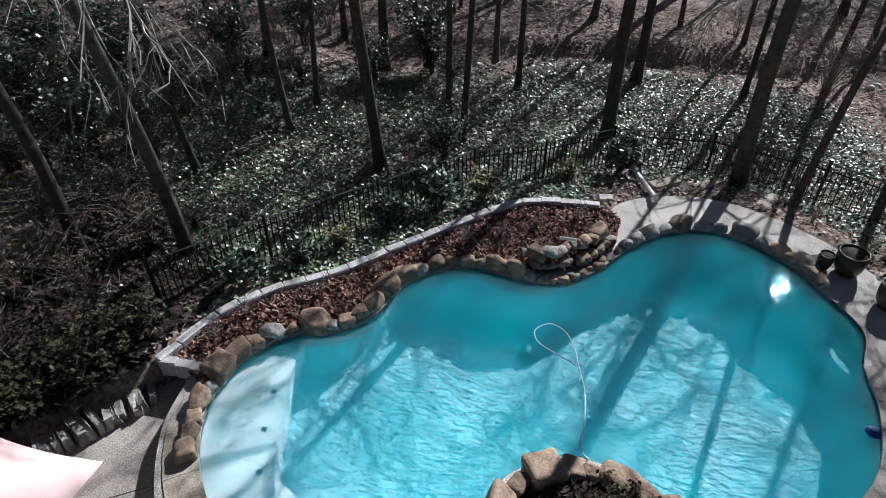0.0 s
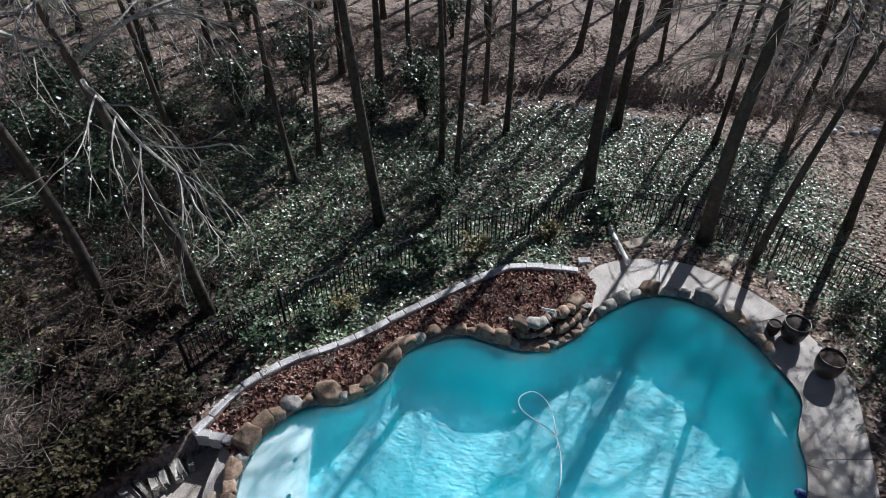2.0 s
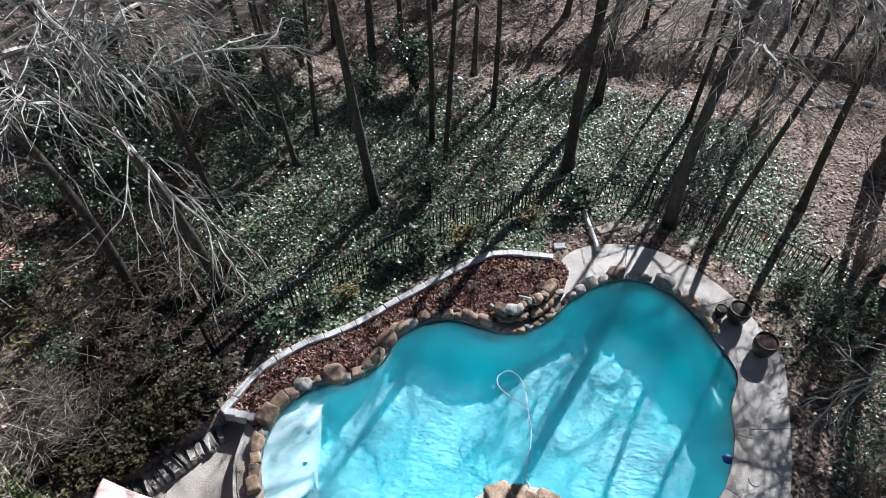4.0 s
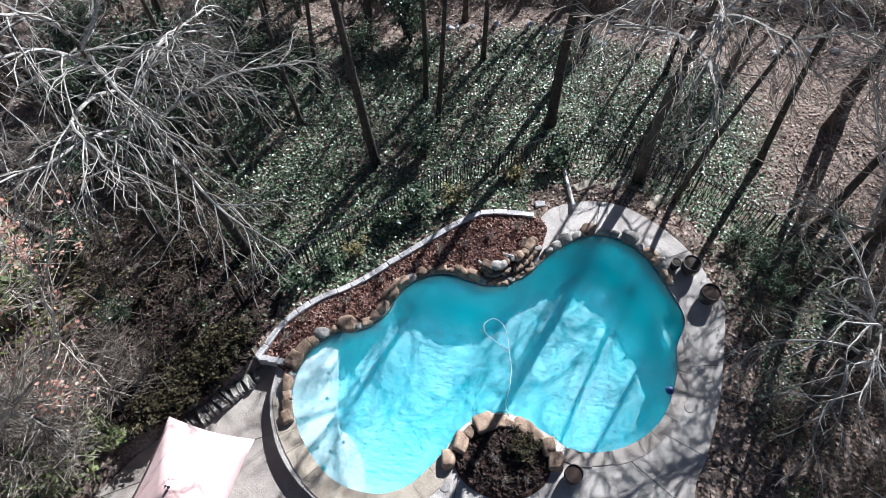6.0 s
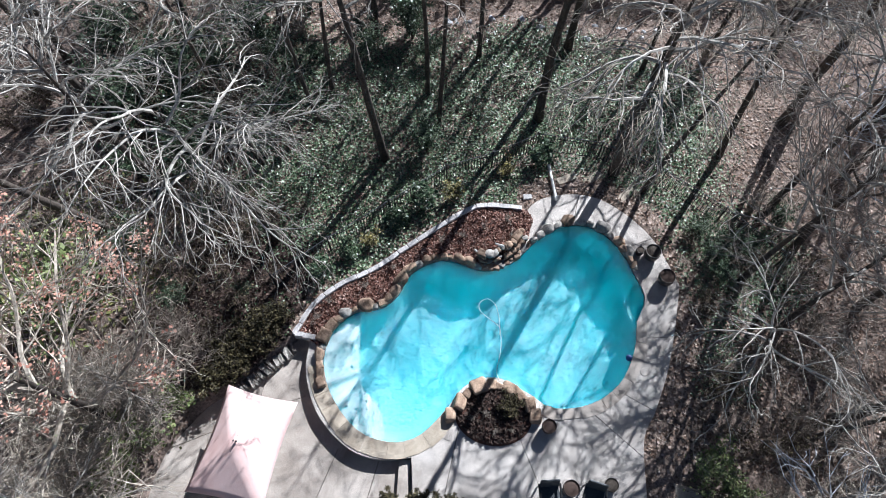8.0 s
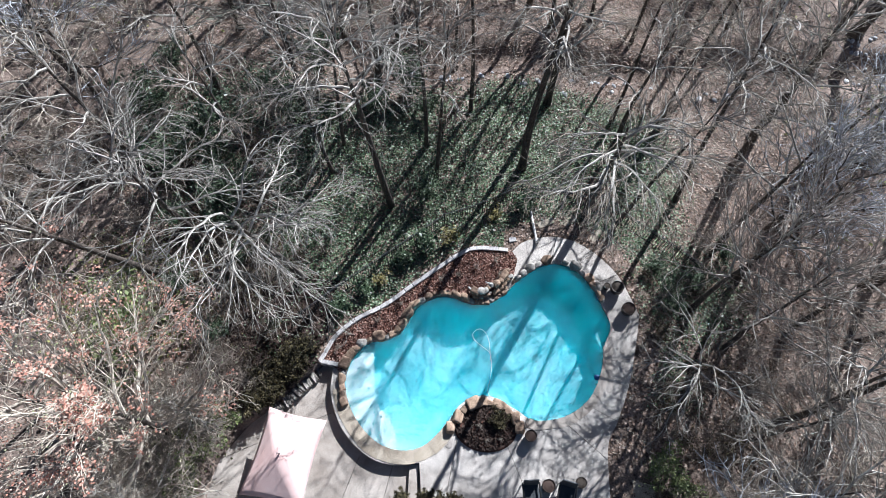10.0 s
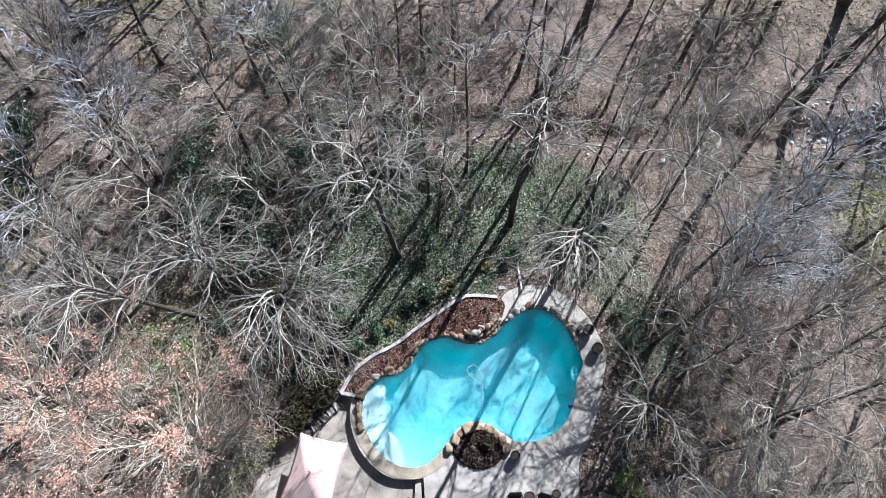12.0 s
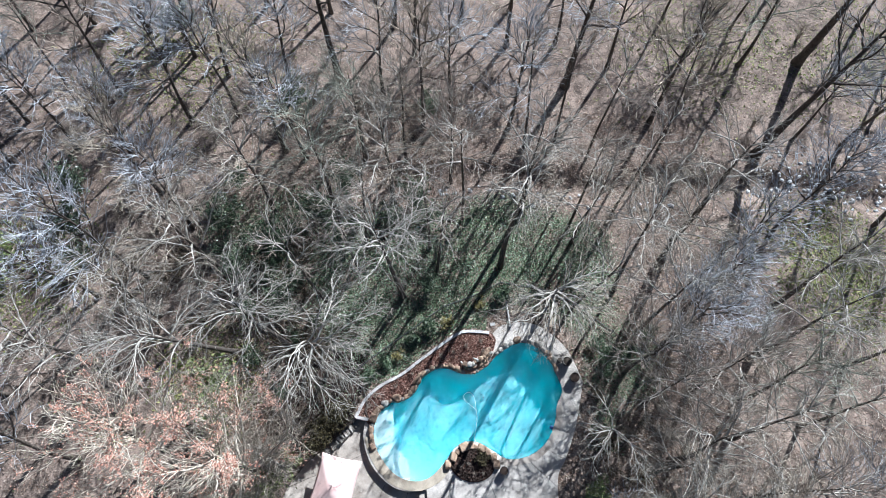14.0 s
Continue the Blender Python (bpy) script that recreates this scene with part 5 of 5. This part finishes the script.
def put_bushes():
    random.seed(77)
    kinds = {
        "dry": make_bush("dry_bush", "tangled leafless tan bush", 1, 22, 1.7, "brush", spread=1.3, group="dry undergrowth"),
        "dry2": make_bush("dry_bush", "tall leafless brown thicket", 2, 26, 2.4, spread=1.2, group="dry undergrowth"),
        "holly": make_bush("evergreen_bush", "dense dark evergreen bush", 3, 22, 2.0, "bark", "green", 12, 1.0, "evergreen bushes"),
        "spring": make_bush("leafing_bush", "bush in fresh yellow-green leaf", 4, 20, 1.6, "brush", "moss", 8, 1.1, "leafing bushes"),
        "yellow": make_bush("yellow_shrub", "small yellow-leaved garden shrub outside the kerb", 5, 12, 0.75, "brush", "yellow", 5, 0.45, "garden shrubs"),
        "small": make_bush("garden_shrub", "small dull green garden shrub outside the kerb", 6, 14, 0.7, "brush", "green", 8, 0.42, "garden shrubs"),
        "mound": make_bush("low_shrub", "low dull olive shrub on the mossy bank", 8, 26, 0.62, "thorn", "olive", 11, 0.6, "shrubs on the bank"),
        "thorn": make_bush("dark_thicket", "dark leafless bramble thicket", 9, 26, 1.5, "thorn", "olive", 1, 1.3, "dark undergrowth"),
        "straw": make_bush("pale_thicket", "dense pale tan leafless thicket beside the paving", 10, 36, 2.0, "straw", spread=1.5, group="pale undergrowth"),
        "tuft": make_bush("dry_perennial", "clump of dry pale stalks in the mulch", 7, 12, 0.5, "brush", spread=0.3, group="dry perennials"),
    }
    used = set()

    def stand(kind, x, y, scale=1.0, z=None, turn=None):
        m = pose(x, y, ground_z(x, y) if z is None else z, 0, 0, random.uniform(0, 360) if turn is None else turn) @ Matrix.Diagonal((scale, scale, scale, 1))
        if kind in used:
            copy_thing(kinds[kind], m)
        else:
            used.add(kind)
            kinds[kind].matrix_basis = m

    for x, y, s in ((-0.72, 5.3, 1.1), (1.05, 6.7, 0.9), (-3.4, 3.05, 0.8)):
        stand("yellow", x, y, s)
    for x, y, s in ((-2.65, 4.05, 1.1), (-1.7, 4.85, 1.2), (2.4, 7.5, 1.3), (-4.85, 1.75, 1.0), (-4.0, 2.6, 0.9),):
        stand("small", x, y, s)
    for x, y, s in ((-7.25, -2.5, 0.9), (-7.0, -2.0, 1.0), (-6.7, -1.6, 1.1), (-6.45, -1.2, 1.1), (-6.15, -0.75, 1.1), (-5.85, -0.3, 1.0), (-7.2, -1.5, 1.1), (-6.8, -0.9, 1.1), (-6.4, -0.3, 1.0)):
        stand("mound", x, y, s)
    for x, y, s in ((-7.4, 0.5, 0.8), (-6.6, 1.6, 0.6), (-8.2, -0.6, 0.9), (-8.3, 1.6, 1.0), (-9.3, 1.0, 1.1), (-7.9, 2.8, 0.9), (-9.0, 3.4, 1.0), (-7.2, 4.0, 0.7), (-8.2, 4.6, 0.9), (-9.8, 4.6, 1.1), (-10.4, 3.2, 1.1), (-10.6, 1.4, 1.1), (-9.6, -0.8, 1.0), (-11.8, 2.6, 1.2), (-11.6, 5.2, 1.2), (-9.4, 6.4, 1.0), (-10.8, 7.4, 1.1), (-12.4, 0.4, 1.2), (-6.2, 4.4, 0.5)):
        stand("thorn", x, y, s)
    for x, y in ((-3.2, 1.3), (-2.4, 2.1), (-0.9, 3.3), (-0.2, 3.6), (0.5, 4.0), (1.3, 4.4), (1.5, 3.8), (-4.6, 0.0), (-4.3, 0.6)):
        stand("tuft", x, y, random.uniform(0.7, 1.1), 0.16)
    for x, y, s in ((1.9, -2.05, 0.55), (1.2, -2.4, 0.6), (2.0, -2.8, 0.5), (0.8, -2.6, 0.5), (1.5, -2.9, 0.5)):
        stand("mound" if x == 1.9 else "tuft", x, y, s * 1.3, DECK_TOP + 0.1)
    for x, y in ((6.3, 5.6), (7.1, 4.6), (5.9, 6.2), (7.5, 3.6)):
        stand("tuft", x, y, 1.0)
    for x, y, s in ((-2.0, 7.5, 0.75), (-11.7, 8.1, 1.1), (-13.4, 21.6, 1.2), (-15.2, 13.4, 1.1), (-16.2, 12.0, 1.0), (-5.0, 12.0, 1.1), (-3.4, 13.3, 1.1), (-2.6, 12.2, 0.9), (-8.8, 11.0, 0.9), (-10.5, 5.0, 1.0), (-9.4, 3.6, 0.8),
                    (7.95, 4.9, 0.75), (8.5, 4.1, 0.8), (-12.7, 19.9, 1.7), (9.5, 4.5, 0.9), (8.6, 3.4, 0.7), (11.0, 6.0, 0.8), (-12.5, 5.0, 1.1), (-7.5, 0.8, 0.5), (-8.6, 4.6, 0.8), (-10.2, 7.2, 1.0), (-11.6, 2.0, 1.0), (-9.6, 0.2, 0.8), (-7.6, 3.4, 0.6), (-11.0, 10.2, 1.0), (-13.5, 9.6, 1.1), (-7.2, 11.4, 0.7), (-12.0, 9.2, 1.9), (-13.6, 7.4, 1.8), (-9.6, 11.8, 1.6), (-15.2, 10.4, 1.9), (-8.0, 14.0, 1.7), (-3.6, 13.6, 1.5), (-10.8, 6.0, 1.5), (-24.5, 9.0, 1.7), (-25.5, 12.0, 1.8), (-23.5, 7.0, 1.5), (-22.5, 26.0, 1.8), (-3.5, 20.5, 1.3)):
        stand("holly", x, y, s)
    for x, y, s in ((-13.6, 0.3, 1.5), (-12.8, -0.4, 1.4), (7.9, -3.0, 0.6), (8.6, -3.6, 0.6), (-9.2, -4.4, 0.8), (-9.0, -5.6, 0.8), (-28, 6.5, 1.4), (-8.5, -3.0, 0.6)):
        stand("spring", x, y, s)
    for x, y, s in ((-9.0, -3.1, 1.1), (-9.4, -4.3, 1.2), (-9.3, -5.6, 1.1), (-8.6, -2.2, 0.9), (-10.2, -2.6, 1.2), (-7.9, -1.6, 0.7), (-10.4, -5.0, 1.3), (-9.0, -0.9, 0.9), (-9.0, -7.0, 1.1), (-8.8, -4.0, 0.8), (-9.2, -6.2, 1.0)):
        stand("dry2", x, y, s)
    n = 0
    while n < 95:
        x, y = random.uniform(-34, 32), random.uniform(-9, 36)
        if paved(x, y) or gap_to(x, y, EDGE_LINE) < 1.1 or -8 < x < 8 and 0 < y < 13.5 or gap_to(x, y, PATIO_LINE) < 1.0:
            continue
        stand(random.choice(("dry", "dry", "dry2")), x, y, random.uniform(0.6, 1.15))
        n += 1
    n = 0
    while n < 46:
        x, y = random.uniform(-21, -7.5), random.uniform(1.5, 17)
        if gap_to(x, y, EDGE_LINE) > 2.5 and not (x > -9 and 5 < y < 12):
            stand("thorn" if y < 9 else "dry", x, y, random.uniform(0.8, 1.4))
            n += 1
    for k in range(20):
        stand("straw", -8.9 - 3.8 * random.random(), -2.6 - 5.6 * (k + random.random()) / 20, random.uniform(0.9, 1.5))
    for k in range(16):
        stand("straw", 9.2 + 4.6 * random.random(), -3.6 - 4.4 * (k + random.random()) / 16, random.uniform(0.7, 1.1))
    for x, y, s, z in ((-1.45, -5.15, 0.55, PATIO_TOP + 0.16), (-0.45, -5.2, 0.7, DECK_TOP), (0.1, -5.25, 0.75, DECK_TOP), (0.5, -5.15, 0.6, DECK_TOP)):
        stand("mound", x, y, s, z)
    for _ in range(64):
        x, y = random.uniform(7.4, 13.5), random.uniform(-6.5, 5)
        if gap_to(x, y, EDGE_LINE) > 0.8:
            stand(random.choice(("dry", "thorn", "thorn", "dry2")) if y > -1 else random.choice(("dry", "thorn")), x, y, random.uniform(0.5, 0.95))


put_bushes()


# ---- ground cover ----
def ivy_here(x, y):
    """How thick the ivy grows, from 0 to 1."""
    v = ease(14.8, 13.2, y + 0.28 * abs(x - 2) - 0.6) * (ease(0.1, 0.35, gap_to(x, y, EDGE_LINE)) if x < 1.6 else ease(0.6, 1.7, gap_to(x, y, EDGE_LINE)))
    v *= ease(-9.6, -6.6, x + 0.5 * max(y - 4, 0)) * ease(10.5, 7.5, x)
    v = max(v, 0.8 * ease(3.2, 1.2, math.hypot(x - 9.5, y - 4.2)), 0.5 * ease(8, 4, math.hypot(x + 11, y - 7.5)))
    v *= 0.12 + 0.88 * ease(0.2, 2.6, y + 0.6 * (x + 4)) if x < 0 else 1.0
    return v * (0.55 + 0.9 * noise.noise((x * 0.45, y * 0.45, 7.0)) + 0.35)


def cover():
    def pick(rng):
        x, y = rng.uniform(-18, 12.5), rng.uniform(-1, 15)
        if rng.random() > ivy_here(x, y) or paved(x, y):
            return None
        return x, y, ground_z(x, y)

    ob = part("ivy", scatter_flat(150000, pick, (0.06, 0.11), 12, 0.35, (0.03, 0.2)), "ivy")
    tagged(ob, "carpet of glossy dark green ivy under the trees", "ivy", kind="stuff")

    def pick2(rng):
        x, y = rng.uniform(-36, 32), rng.uniform(-9, 38)
        if rng.random() < 0.5:
            x, y = rng.uniform(-16, 16), rng.uniform(-3, 22)
        if paved(x, y):
            return None
        return x, y, ground_z(x, y)

    ob = part("fallen_leaves", scatter_flat(130000, pick2, (0.06, 0.14), 13, 0.22, (0.005, 0.04)), "dryleaf")
    tagged(ob, "fallen brown and tan leaves on the woodland floor", "fallen leaves", kind="stuff")

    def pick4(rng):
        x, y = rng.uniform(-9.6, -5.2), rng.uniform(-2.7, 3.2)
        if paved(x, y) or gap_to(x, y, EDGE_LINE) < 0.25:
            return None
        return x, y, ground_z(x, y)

    # dark pieces strewn over the bank, in place of the tree shade there
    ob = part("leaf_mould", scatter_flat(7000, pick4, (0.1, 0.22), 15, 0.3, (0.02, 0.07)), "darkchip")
    tagged(ob, "dark flat pieces on the bank beside the paving, standing in for shade", "leaf mould", kind="stuff")
    rng = random.Random(19)
    sticks = ([], [])
    for _ in range(9000):
        got = pick2(rng)
        if got:
            x, y, z = got
            a, n = rng.uniform(0, 6.283), rng.uniform(0.15, 0.6)
            path = [(x, y, z + 0.015), (x + math.cos(a) * n * 0.5, y + math.sin(a) * n * 0.5, z + rng.uniform(0.02, 0.12)), (x + math.cos(a + 0.3) * n, y + math.sin(a + 0.3) * n, z + 0.03)]
            add_tube(*sticks, path, [0.012, 0.009, 0.005], 3)
    tagged(part("fallen_twigs", sticks, "twig_tan"), "dead twigs strewn on the woodland floor", "twigs", kind="stuff")

    def pick3(rng):
        cx, cy, rr = rng.choice(((23, 13, 2.6), (28.5, 29, 4), (-28, 6, 3), (24, 10, 2.4), (-14, 1.0, 1.6), (-22, 24, 4), (16, 29, 4)))
        x, y = rng.gauss(cx, rr), rng.gauss(cy, rr * 0.8)
        return x, y, ground_z(x, y)

    ob = part("grass", scatter_flat(16000, pick3, (0.06, 0.16), 14, 0.4, (0.005, 0.04), 1.8), "grass")
    tagged(ob, "thin yellow-green grass in the clearing", "grass", kind="stuff")


cover()


def creek_stones():
    random.seed(31)
    meshes = [rock_mesh("creek_stone", "creekrock", 60 + k, (1.1, 0.8, 0.55), 4, 2) for k in range(5)]
    n = 0
    while n < 300:
        x = random.uniform(18.5, 33)
        y = 18.0 + random.gauss(0, 1.1)
        ob = new("creek_stone", random.choice(meshes))
        s = random.uniform(0.14, 0.4)
        ob.matrix_basis = pose(x, y, ground_z(x, y) + s * 0.1, 0, 0, random.uniform(0, 360)) @ Matrix.Diagonal((s, s, s, 1))
        tagged(ob, "pale stone in the dry creek bed", "stone", "stones in the creek bed")
        n += 1
    for k in range(34):
        x = random.uniform(-3, 14)
        y = 14.7 + random.gauss(0, 0.3) + 0.03 * x
        s = random.uniform(0.2, 0.45)
        ob = new("creek_stone", random.choice(meshes))
        ob.matrix_basis = pose(x, y, ground_z(x, y) + s * 0.1, 0, 0, random.uniform(0, 360)) @ Matrix.Diagonal((s, s, s, 1))
        tagged(ob, "pale stone on the bank of the ditch", "stone", "stones in the creek bed")


creek_stones()
